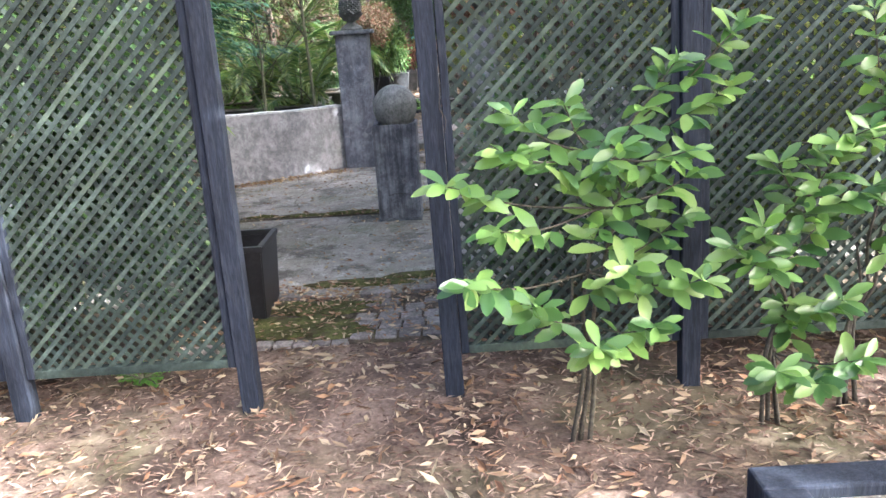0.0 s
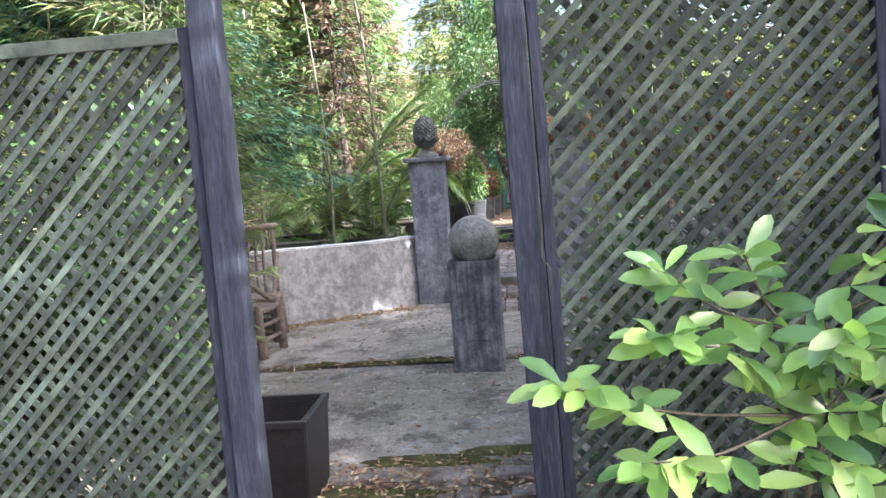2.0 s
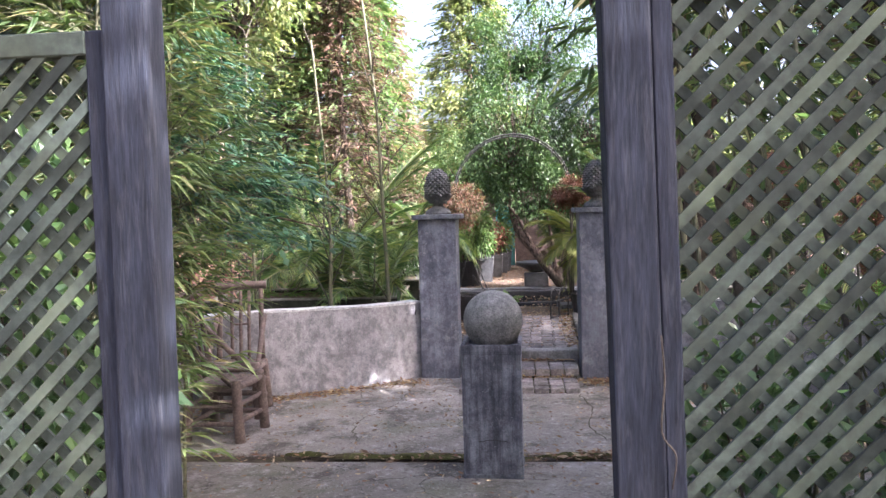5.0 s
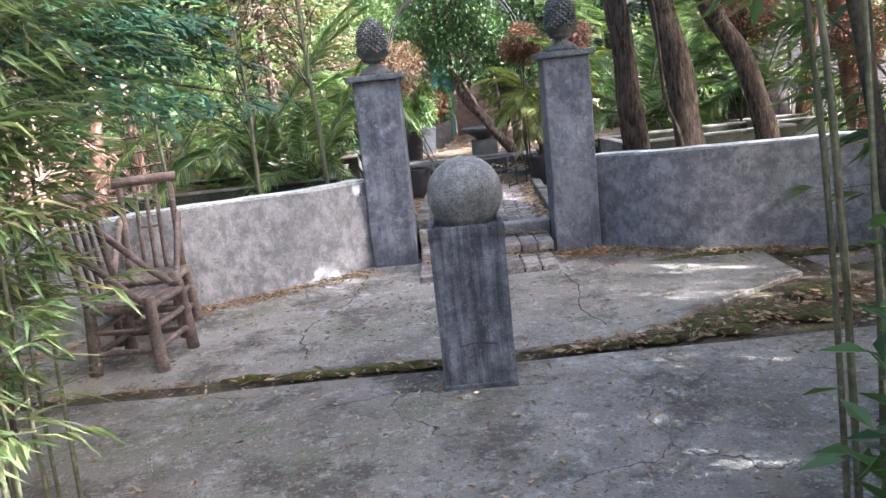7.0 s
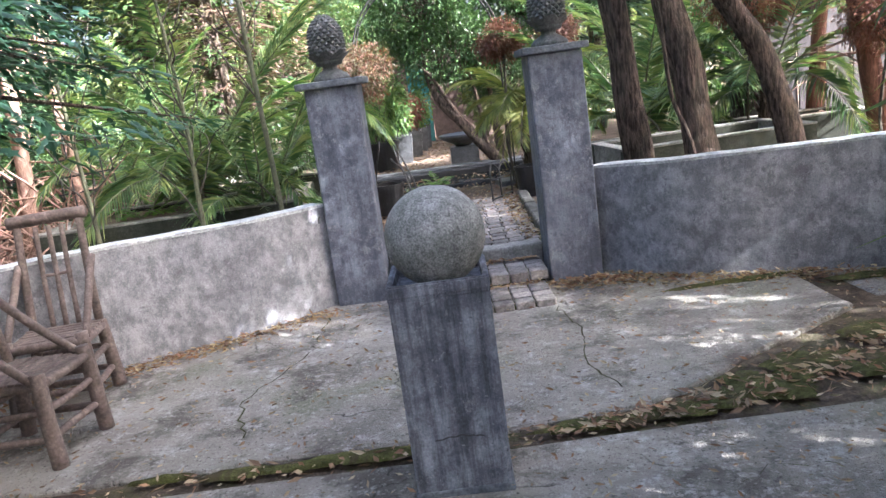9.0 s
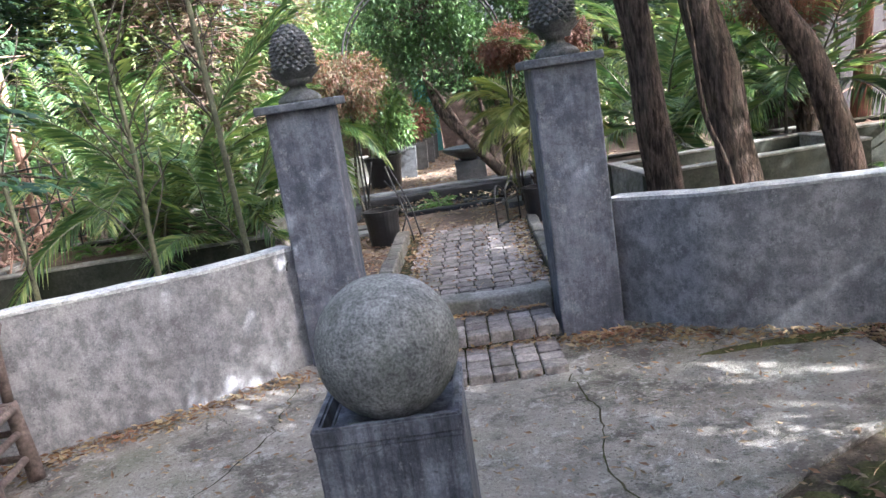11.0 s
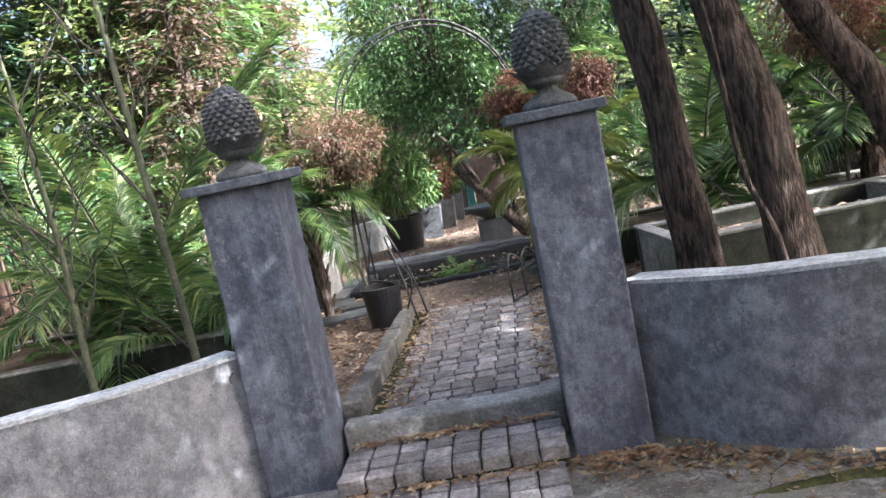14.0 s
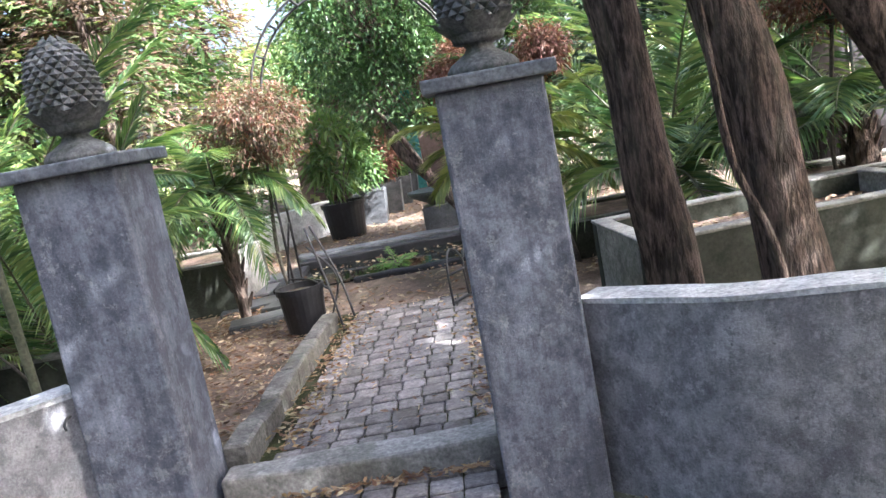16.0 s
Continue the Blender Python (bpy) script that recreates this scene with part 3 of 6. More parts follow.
# Lighter, yellower bamboo leaf; daylight on the east clumps is in its colour.
LITBAMBOO = leaf_mat("lit_yellow_green_bamboo_leaf", [(0.15, 0.2, 0.075), (0.24, 0.29, 0.1), (0.36, 0.37, 0.15), (0.16, 0.21, 0.08), (0.4, 0.33, 0.17)], 0.45, 0.55)
CONIFER = leaf_mat("cypress_spray", [(0.014, 0.036, 0.018), (0.025, 0.056, 0.026), (0.04, 0.075, 0.032)], 0.55, 0.14)
CYPRESS = leaf_mat("feathery_cypress_spray", [(0.018, 0.056, 0.034), (0.032, 0.085, 0.048), (0.05, 0.115, 0.06)], 0.5, 0.25)
BROWNSPRAY = leaf_mat("dark_brown_spray", [(0.05, 0.034, 0.028), (0.09, 0.052, 0.042), (0.045, 0.05, 0.026), (0.12, 0.07, 0.056)], 0.6, 0.3)
DEADGREEN = leaf_mat("brown_conifer_spray", [(0.15, 0.095, 0.08), (0.22, 0.15, 0.12), (0.12, 0.085, 0.065), (0.15, 0.15, 0.075)], 0.7, 0.25)
PALM = leaf_mat("palm_leaflet", [(0.035, 0.08, 0.032), (0.065, 0.13, 0.045), (0.13, 0.2, 0.065), (0.24, 0.28, 0.11)], 0.35, 0.35, 0.5)
YELLOWPALM = leaf_mat("yellow_palm_leaflet", [(0.12, 0.16, 0.045), (0.2, 0.23, 0.07), (0.28, 0.28, 0.1)], 0.4, 0.4, 0.4)
MAPLE = leaf_mat("red_maple_leaf", [(0.12, 0.045, 0.038), (0.13, 0.075, 0.06), (0.1, 0.085, 0.062), (0.085, 0.085, 0.048), (0.15, 0.058, 0.036)], 0.55, 0.4)
RUST = leaf_mat("rusty_leaf", [(0.14, 0.052, 0.044), (0.18, 0.078, 0.062), (0.16, 0.1, 0.075)], 0.55, 0.4)
FERN = leaf_mat("fern_leaf", [(0.08, 0.18, 0.04), (0.13, 0.26, 0.05), (0.1, 0.2, 0.05)], 0.5, 0.4)
POTLEAF = leaf_mat("pot_shrub_leaf", [(0.05, 0.1, 0.035), (0.09, 0.16, 0.05), (0.15, 0.22, 0.07)], 0.45, 0.35)
DRY = leaf_mat("fallen_leaf", [(0.12, 0.068, 0.048), (0.24, 0.17, 0.12), (0.42, 0.34, 0.25), (0.16, 0.085, 0.055), (0.25, 0.15, 0.09)], 0.7, 0.15)
YELLOW = leaf_mat("yellow_fallen_leaf", [(0.3, 0.22, 0.12), (0.22, 0.12, 0.07), (0.4, 0.33, 0.22), (0.19, 0.1, 0.062), (0.1, 0.06, 0.042)], 0.7, 0.2)
MULCH = leaf_mat("mulch_chip", [(0.1, 0.06, 0.048), (0.2, 0.14, 0.115), (0.34, 0.26, 0.21), (0.14, 0.085, 0.068), (0.05, 0.034, 0.03)], 0.85, 0.0, 0.15)
BARK = surface("furrowed_bark", (0.03, 0.023, 0.019), (0.15, 0.112, 0.09), 22, 70, 0.95, 0.12, 1.0, 0.045, (0.1, 0.092, 0.07), 4, 0.45, (1.9, 1.9, 0.36), lo=0.4, hi=0.6)
TWIG = surface("grey_brown_twig", (0.032, 0.028, 0.021), (0.085, 0.074, 0.057), 12, 80, 0.8, 0.2, 0.4, 0.004)
GREENCANE = surface("green_brown_cane", (0.05, 0.055, 0.03), (0.12, 0.12, 0.07), 7, 60, 0.6, 0.3, 0.3, 0.003)
PALECEDAR = surface("pale_dead_wood", (0.22, 0.13, 0.1), (0.42, 0.28, 0.22), 6, 50, 0.9, 0.15, 0.6, 0.01, (0.12, 0.07, 0.05), 4, 0.6, (4, 4, 0.6))
REDCEDAR = surface("red_cedar_bark", (0.08, 0.035, 0.027), (0.24, 0.12, 0.085), 6, 50, 0.9, 0.15, 0.7, 0.015, (0.09, 0.05, 0.04), 4, 0.6, (4, 4, 0.4))
IRON = surface("black_iron", (0.012, 0.012, 0.013), (0.035, 0.033, 0.032), 9, 70, 0.55, 0.4, 0.2, 0.002)
LOG = surface("weathered_chair_log", (0.07, 0.053, 0.045), (0.18, 0.14, 0.12), 6, 60, 0.8, 0.25, 0.5, 0.005, (0.08, 0.06, 0.05), 7, 0.5)
# Concrete for bed fronts and backs, with their shade mixed into the dark colour.
SHADEDWALL = surface("shaded_planter_concrete", (0.018, 0.02, 0.014), (0.044, 0.047, 0.036), 3, 55, 0.9, 0.2, 0.4, 0.006, (0.05, 0.055, 0.035), 2.2, 0.5)
SLATE = surface("dark_wet_slate", (0.03, 0.032, 0.034), (0.11, 0.115, 0.12), 4, 60, 0.4, 0.4, 0.4, 0.005)
LINER = surface("black_pond_liner", (0.005, 0.005, 0.006), (0.018, 0.018, 0.02), 5, 30, 0.6, 0.3, 0.8, 0.02)
BRICKW = surface("red_brown_brick", (0.09, 0.066, 0.055), (0.18, 0.13, 0.11), 9, 60, 0.9, 0.2, 0.4, 0.004)
TEAL = surface("teal_painted_door", (0.05, 0.2, 0.2), (0.08, 0.3, 0.29), 4, 50, 0.6, 0.3, 0.2, 0.003)
WHITEWALL = surface("whitewashed_wall", (0.42, 0.42, 0.4), (0.7, 0.7, 0.67), 3, 50, 0.9, 0.2, 0.3, 0.004, (0.25, 0.25, 0.2), 2.2, 0.6)
GREYPLANK = surface("grey_fence_plank", (0.04, 0.035, 0.036), (0.085, 0.075, 0.075), 4, 50, 0.85, 0.2, 0.5, 0.006, stretch=(4, 4, 0.4), per_object=0.2)


def water(nt, bsdf):
    bsdf.inputs["Base Color"].default_value = (0.01, 0.013, 0.01, 1)
    bsdf.inputs["Roughness"].default_value = 0.05
    bump(nt, bsdf, noise_tex(nt, coords(nt), 9, 2), 0.05, 0.01)


WATER = mat("dark_pond_water", water)

# leaf templates: along, across, up
THIN = ([(0, 0, 0), (0.3, 0.5, 0.04), (1, 0, -0.14), (0.3, -0.5, 0.04), (0.55, 0, -0.03)], [[0, 1, 4], [1, 2, 4], [2, 3, 4], [3, 0, 4]])
SMALL = ([(0, 0, 0), (0.45, 0.5, 0.05), (1, 0, -0.08), (0.45, -0.5, 0.05)], [[0, 1, 2], [0, 2, 3]])
BIG = ([(0, 0, 0), (0.12, 0, 0.0), (0.32, 0.36, 0.05), (0.62, 0.5, 0.045), (0.88, 0.3, -0.04), (1, 0, -0.1), (0.88, -0.3, -0.04), (0.62, -0.5, 0.045), (0.32, -0.36, 0.05),
        (0.35, 0, -0.005), (0.64, 0, -0.02), (0.88, 0, -0.075)],
       [[0, 1, 2], [0, 8, 1], [1, 9, 2], [9, 10, 3, 2], [10, 11, 4, 3], [11, 5, 4], [1, 8, 9], [9, 8, 7, 10], [10, 7, 6, 11], [11, 6, 5]])
CURL = ([(0, 0, 0.05), (0.4, 0.5, 0.16), (1, 0.1, 0.12), (0.45, -0.5, 0.0), (0.5, 0, 0.02)], [[0, 1, 4], [1, 2, 4], [2, 3, 4], [3, 0, 4]])
SPRAY = ([(0, 0, 0), (0.25, 0.34, 0.0), (0.45, 0.12, 0.02), (0.6, 0.4, -0.03), (0.72, 0.1, -0.02), (1, 0, -0.12), (0.72, -0.1, -0.02), (0.6, -0.4, -0.03), (0.45, -0.12, 0.02), (0.25, -0.34, 0.0)],
         [[0, 1, 2], [2, 3, 4], [4, 5, 6], [6, 7, 8], [8, 9, 0], [0, 2, 8], [2, 4, 6, 8]])

rng = np.random.default_rng(7)


def unit(n):
    v = rng.normal(size=(n, 3))
    return v / np.linalg.norm(v, axis=1, keepdims=True)


def bend(points, n=8):
    """A smooth line through a few points."""
    P = [Vector(p) for p in points]
    P = [P[0] * 2 - P[1]] + P + [P[-1] * 2 - P[-2]]
    out = []
    for i in range(1, len(P) - 2):
        for k in range(n):
            t = k / n
            a, b, c, d = P[i - 1:i + 3]
            out.append(0.5 * ((2 * b) + (c - a) * t + (2 * a - 5 * b + 4 * c - d) * t * t + (3 * b - a - 3 * c + d) * t ** 3))
    return out + [P[-2]]


def taper(n, r0, r1, power=1.0):
    return [r0 + (r1 - r0) * (i / (n - 1)) ** power for i in range(n)]


def clumped(centre, radii, clumps, per, spread, droop=0.2, flat=1.0):
    """Leaf bases, directions and normals in clumps on and in an uneven crown."""
    d = unit(clumps)
    r = rng.uniform(0.45, 1.0, (clumps, 1)) ** 0.6
    wob = np.array([[0.8 + 0.45 * noise.noise(Vector(v * 1.7) + Vector(centre))] for v in d])
    C = np.asarray(centre) + d * r * wob * np.asarray(radii)
    P = np.repeat(C, per, 0)
    off = unit(len(P)) * rng.uniform(0.05, 1, (len(P), 1)) ** 0.6 * spread * np.array([1, 1, flat])
    D = off * 0.45 + np.repeat(d, per, 0) * spread * 0.35 + np.array([0, 0, -droop]) * spread + rng.normal(size=P.shape) * spread * 0.45
    N = unit(len(P)) * 0.6 + np.array([0, 0, 1.0])
    return P + off, D, N, C


def crown_tree(name, label, base, trunk, limbs, crowns, leaf, material, bark=BARK, r0=0.15, length=0.09, width=0.04, clumps=130, per=45, spread=0.3, template=SMALL, droop=0.2, category="tree", sides=10):
    t = thing(name, label, category, base)
    line = bend([base] + trunk, 6)
    Geo().tube(line, taper(len(line), r0, r0 * 0.45), sides, r0 * 0.22).part("trunk", bark, t, smooth=True)
    g, lv = Geo(), Geo()
    for a, b, r in limbs:
        ln = bend([a, (Vector(a) * 0.5 + Vector(b) * 0.5) + Vector((0, 0, 0.12)), b], 5)
        g.tube(ln, taper(len(ln), r, r * 0.3), 6, r * 0.25)
    for centre, radii, k in crowns:
        P, D, N, C = clumped(centre, radii, int(clumps * k), per, spread, droop)
        root = Vector(centre) - Vector((0, 0, radii[2] * 0.6))
        for c in C[:: 3]:
            ln = bend([root, root.lerp(Vector(c), 0.5) + Vector((0, 0, -0.05)), c], 2)
            g.tube(ln, taper(len(ln), r0 * 0.16, 0.004), 4)
        lv.leaves(P, D, N, rng.uniform(0.7, 1.25, len(P)) * length, rng.uniform(0.75, 1.2, len(P)) * width, template)
    if g.n:
        tagged(g.part("branchwork", bark, t, smooth=True), kind="stuff")
    lv.part("crown", material, t, leaf)
    return t


# ---- laurel shrubs before the fence ----
def laurel(base, tips, label, splay=0.12):
    t = thing("laurel_shrub", label, "shrub", base, "laurel shrubs")
    st, lv = Geo(), Geo()
    drift = Vector((sum(p[0] for p in tips) / len(tips) - base[0], 0, 0))
    forks = [Vector(base) + drift * h * 0.6 + Vector((random.uniform(-splay, splay) * 0.4, random.uniform(-0.03, 0.03), h)) for h in (0.32, 0.5, 0.7, 0.95, 1.15)]
    for k in range(3):
        pts = [Vector(base) + Vector((0.035 * (k - 1), 0.02 * (k % 2), -0.03))] + [f + Vector((0.09 * (k - 1) * f.z, 0.03 * k, 0)) for f in forks[:3 + k % 3]]
        ln = bend(pts, 5)
        st.tube(ln, taper(len(ln), 0.011, 0.005), 6, 0.003)
    for tip in tips:
        tip = Vector(tip)
        root = min(forks, key=lambda f: (f - tip).length + (0.6 if f.z > tip.z else 0.0))
        ln = bend([root, root.lerp(tip, 0.55) + Vector((0, 0, -0.03)), tip], 5)
        st.tube(ln, taper(len(ln), 0.0048, 0.0025), 5)
        d = (ln[-1] - ln[-4]).normalized()
        for rank, (cnt, back) in enumerate(((5, 0.0), (5, 0.05), (4, 0.11), (4, 0.18), (3, 0.26))):
            for i in range(cnt):
                a = 2 * math.pi * (i + 0.35 * rank + random.random() * 0.5) / cnt
                out = Vector((math.cos(a), math.sin(a) - 0.25, random.uniform(-0.5, 0.5) - 0.1 * rank))
                dd = (out + d * 0.5).normalized()
                nn = Vector((0, -0.75, 0.85)) + Vector((random.uniform(-0.8, 0.8), random.uniform(-0.5, 0.5), random.uniform(-0.3, 0.3)))
                size = random.uniform(0.1, 0.15) * (1.0 if rank else 0.85)
                lv.leaves([tuple(tip - d * back)], [tuple(dd)], [tuple(nn)], size, size * random.uniform(0.34, 0.42), BIG)
    tagged(st.part("branchwork", TWIG, t, smooth=True), kind="stuff")
    tagged(lv.part("foliage", LAUREL, t, "glossy bright green leaves", smooth=True), kind="stuff")


laurel((1.13, 3.27, 0), [(0.65, 3.05, 1.11), (0.69, 2.85, 0.81), (0.9, 3.2, 1.32), (1.09, 3.25, 1.34), (1.24, 3.05, 1.2), (1.5, 3.15, 1.16), (0.92, 2.95, 0.69), (1.15, 2.95, 0.52), (1.36, 3, 0.57),
                         (1.54, 3.05, 0.71), (1.48, 3.25, 1.46), (1.75, 3.35, 1.58), (1.3, 3.1, 0.77), (0.85, 3.05, 1.21), (1.55, 3.35, 0.88), (1.17, 3.35, 1.02), (1.71, 3.35, 1.36), (0.8, 3, 0.95), (1.33, 3.25, 1.05), (1.6, 3.35, 1.05)],
       "young laurel shrub with glossy bright green leaves in mulch")
laurel((1.91, 3.3, 0), [(1.87, 3.25, 1.08), (2.08, 3.25, 1.11), (2.14, 3.15, 1.2), (1.78, 3.15, 0.87), (2.08, 3.35, 0.81), (1.8, 3, 0.37), (1.95, 3, 0.31), (2.13, 3.05, 0.37), (2.09, 3.15, 0.57), (1.92, 3.25, 0.53), (2.22, 3.25, 0.97), (1.68, 3.15, 0.8)],
       "laurel shrub with several bare stems and glossy leaves")
laurel((2.3, 3.45, 0), [(2.3, 3.35, 1.35), (2.45, 3.35, 1.5), (2.2, 3.3, 1.6), (2.5, 3.25, 1.1), (2.6, 3.35, 0.8), (2.4, 3.2, 0.9)], "taller laurel shrub close to the lattice fence")


# ---- bamboo behind the fence ----
def bamboo(x, y, count, rx, ry, height, leaves, label, seed, arch=(0, 0), length=0.13, low=0.25, leaf=BAMBOO):
    global rng
    rng = np.random.default_rng(seed)
    rr = random.Random(seed)
    t = thing("bamboo_clump", label, "bamboo", (x, y, 0), "bamboo clumps")
    P, D = [], []
    twigs = Geo()
    for k in range(count):
        bx, by = x + rr.uniform(-rx, rx), y + rr.uniform(-ry, ry)
        h = height * rr.uniform(0.65, 1.1)
        lx, ly = rr.uniform(-0.25, 0.25) + arch[0] * rr.uniform(0.4, 1.3), rr.uniform(-0.25, 0.25) + arch[1] * rr.uniform(0.4, 1.3)
        ln = bend([(bx, by, -0.05), (bx + lx * 0.12, by + ly * 0.12, h * 0.35), (bx + lx * 0.45, by + ly * 0.45, h * 0.72), (bx + lx, by + ly, h)], 5)
        Geo().tube(ln, taper(len(ln), rr.uniform(0.007, 0.012), 0.003), 6).part("culm", GREENCANE, t, smooth=True)
        for i in range(leaves // 7):
            u = rr.uniform(low, 1.0) ** 0.8
            p = ln[min(len(ln) - 1, int(u * (len(ln) - 1)))].copy()
            a = rr.uniform(0, 6.28)
            out = Vector((math.cos(a), math.sin(a), rr.uniform(0.1, 0.6))) * rr.uniform(0.18, 0.5)
            q = p + out
            twigs.tube([p, p.lerp(q, 0.6) + Vector((0, 0, 0.03)), q + Vector((0, 0, -0.03))], [0.0025, 0.002, 0.001], 3)
            for m in range(7):
                s = rr.uniform(0.35, 1.0)
                b = p.lerp(q, s)
                P.append(tuple(b))
                D.append((out.x * 1.2 + rr.uniform(-0.25, 0.25), out.y * 1.2 + rr.uniform(-0.25, 0.25), rr.uniform(-0.3, 0.12)))
    tagged(twigs.part("twig_growth", GREENCANE, t), kind="stuff")
    n = len(P)
    Geo().leaves(P, D, unit(n) * 0.5 + np.array([0, 0, 1.0]), rng.uniform(0.7, 1.3, n) * length, rng.uniform(0.011, 0.019, n) * length / 0.13, THIN).part("foliage", leaf, t, "narrow green and yellowing leaves")


bamboo(-1.4, 5.95, 6, 0.15, 0.25, 2.5, 400, "leafy green bamboo beside the courtyard", 20, (0.1, 0.0), low=0.42)
bamboo(-1.5, 5.55, 12, 0.42, 0.55, 4.6, 760, "tall leafy green bamboo beside the courtyard", 11, (0.25, -0.05), low=0.12)
bamboo(-2.3, 5.1, 14, 0.7, 0.7, 5.4, 900, "tall leafy green bamboo behind the lattice fence", 12, (0.1, 0.0), low=0.1)
bamboo(-3.4, 5.6, 12, 0.6, 0.9, 5.8, 900, "tall leafy green bamboo behind the lattice fence", 13, low=0.1)
bamboo(2.2, 5.3, 11, 0.5, 0.6, 4.4, 560, "arching yellow-green bamboo behind the lattice fence", 15, (0.0, -0.2), low=0.3, length=0.17, leaf=LITBAMBOO)
bamboo(3.1, 5.2, 15, 0.6, 0.8, 5.0, 860, "arching yellow-green bamboo behind the lattice fence", 16, low=0.1, length=0.18, leaf=LITBAMBOO)
bamboo(4.3, 6.0, 12, 0.7, 1.0, 5.2, 800, "arching yellow-green bamboo behind the lattice fence", 17, low=0.1, length=0.18, leaf=LITBAMBOO)
bamboo(2.35, 6.6, 3, 0.2, 0.4, 2.7, 220, "sparse young bamboo at the courtyard edge", 18, (-0.2, 0.0), low=0.3)
bamboo(2.3, 6.35, 3, 0.1, 0.15, 1.75, 70, "young bamboo canes arching over the courtyard edge", 24, (-0.95, 0.0), length=0.2, low=0.55)
bamboo(1.3, 5.3, 8, 0.25, 0.4, 4.9, 700, "tall bamboo leaning over the gateway", 19, (-0.9, -0.3), low=0.45, length=0.15)
bamboo(-1.35, 5.45, 6, 0.2, 0.25, 5.3, 620, "tall bamboo arching over the gateway", 23, (0.9, -0.1), low=0.5, length=0.15)
rng = np.random.default_rng(21)

# slender dark stems that lean over the fence
for pts, r in (([(1.45, 5.4, 0), (1.2, 5.4, 1.6), (0.97, 5.4, 2.36), (0.62, 5.4, 2.99), (0.29, 5.4, 3.73), (-0.19, 5.4, 4.5)], 0.022), ([(1.9, 5.5, 0), (1.55, 5.5, 1.8), (1.2, 5.5, 2.6), (1.0, 5.5, 3.3)], 0.014)):
    t = thing("leaning_sapling", "dark slender sapling leaning over the fence with sparse leaves", "sapling", pts[0], "leaning saplings")
    ln = bend(pts, 6)
    Geo().tube(ln, taper(len(ln), r, r * 0.3), 7).part("stem", TWIG, t, smooth=True)
    P = [tuple(ln[i]) for i in range(len(ln) // 3, len(ln)) for _ in range(44)]
    off = unit(len(P)) * rng.uniform(0.05, 0.5, (len(P), 1))
    Geo().leaves(np.array(P) + off, off + np.array([0, 0, -0.15]), unit(len(P)) * 0.5 + np.array([0, 0, 1.0]), rng.uniform(0.06, 0.11, len(P)), rng.uniform(0.022, 0.04, len(P)), SMALL).part("leaves", BROAD, t)


# ---- trees ----
crown_tree("courtyard_tree", "dark furrowed evergreen tree behind the garden wall", (1.95, 10.85, 0.1), [(1.93, 10.82, 0.7), (1.865, 10.8, 1.3), (1.785, 10.8, 2.16), (1.6, 10.8, 3.3), (1.5, 10.7, 4.6)],
           [((1.6, 10.8, 3.3), (0.5, 10.2, 4.6), 0.06), ((1.65, 10.8, 3.0), (2.5, 10.3, 4.4), 0.06)], [((1.5, 10.6, 5.0), (1.2, 1.3, 0.9), 0.6)], "dense dark leaves", BROAD, r0=0.15, clumps=110, per=50, spread=0.32)
crown_tree("courtyard_tree", "dark furrowed evergreen tree behind the garden wall", (2.36, 10.45, 0.1), [(2.31, 10.45, 0.78), (2.21, 10.47, 1.56), (2.07, 10.5, 2.2), (1.95, 10.5, 3.2), (2.4, 10.6, 4.6)],
           [((1.97, 10.5, 3.0), (1.5, 9.6, 4.2), 0.07), ((2.1, 10.5, 3.6), (3.3, 9.8, 4.8), 0.06)], [((2.6, 9.8, 4.8), (1.8, 1.7, 1.1), 1.1)], "dense dark leaves", BROAD, r0=0.15, clumps=110, per=50, spread=0.32)
crown_tree("courtyard_tree", "leaning dark evergreen tree behind the garden wall", (3.12, 10.5, 0.1), [(3.02, 10.5, 0.76), (2.9, 10.5, 1.2), (2.78, 10.5, 1.55), (2.47, 10.5, 2.1), (2.2, 10.4, 2.9), (2.5, 10.2, 4.2)],
           [((2.3, 10.45, 2.6), (3.6, 9.6, 4.2), 0.06)], [((4.2, 9.8, 4.6), (1.7, 1.7, 1.1), 1.1)], "dense dark leaves", BROAD, r0=0.125, clumps=110, per=50, spread=0.32)
# The crown at y 6.1 and its limb are added, mostly unseen, for shade.
crown_tree("leaning_tree", "leaning brown-barked tree among the bamboo", (3.3, 7.5, 0), [(2.95, 7.5, 1.6), (2.63, 7.5, 2.74), (2.05, 7.5, 4.5), (1.9, 7.5, 5.6)],
           [((2.5, 7.5, 3.1), (3.8, 7.2, 5.0), 0.07), ((2.6, 7.5, 2.9), (3.3, 6.0, 4.9), 0.06)], [((3.5, 6.1, 5.0), (1.1, 1.0, 0.7), 0.6), ((2.9, 7.6, 5.3), (1.7, 1.6, 1.3), 1.1), ((4.4, 7.0, 5.0), (1.7, 1.8, 1.9), 1.05)], "dark leaves with reddish dead ones", BROAD, r0=0.13, clumps=120, per=50, spread=0.3)
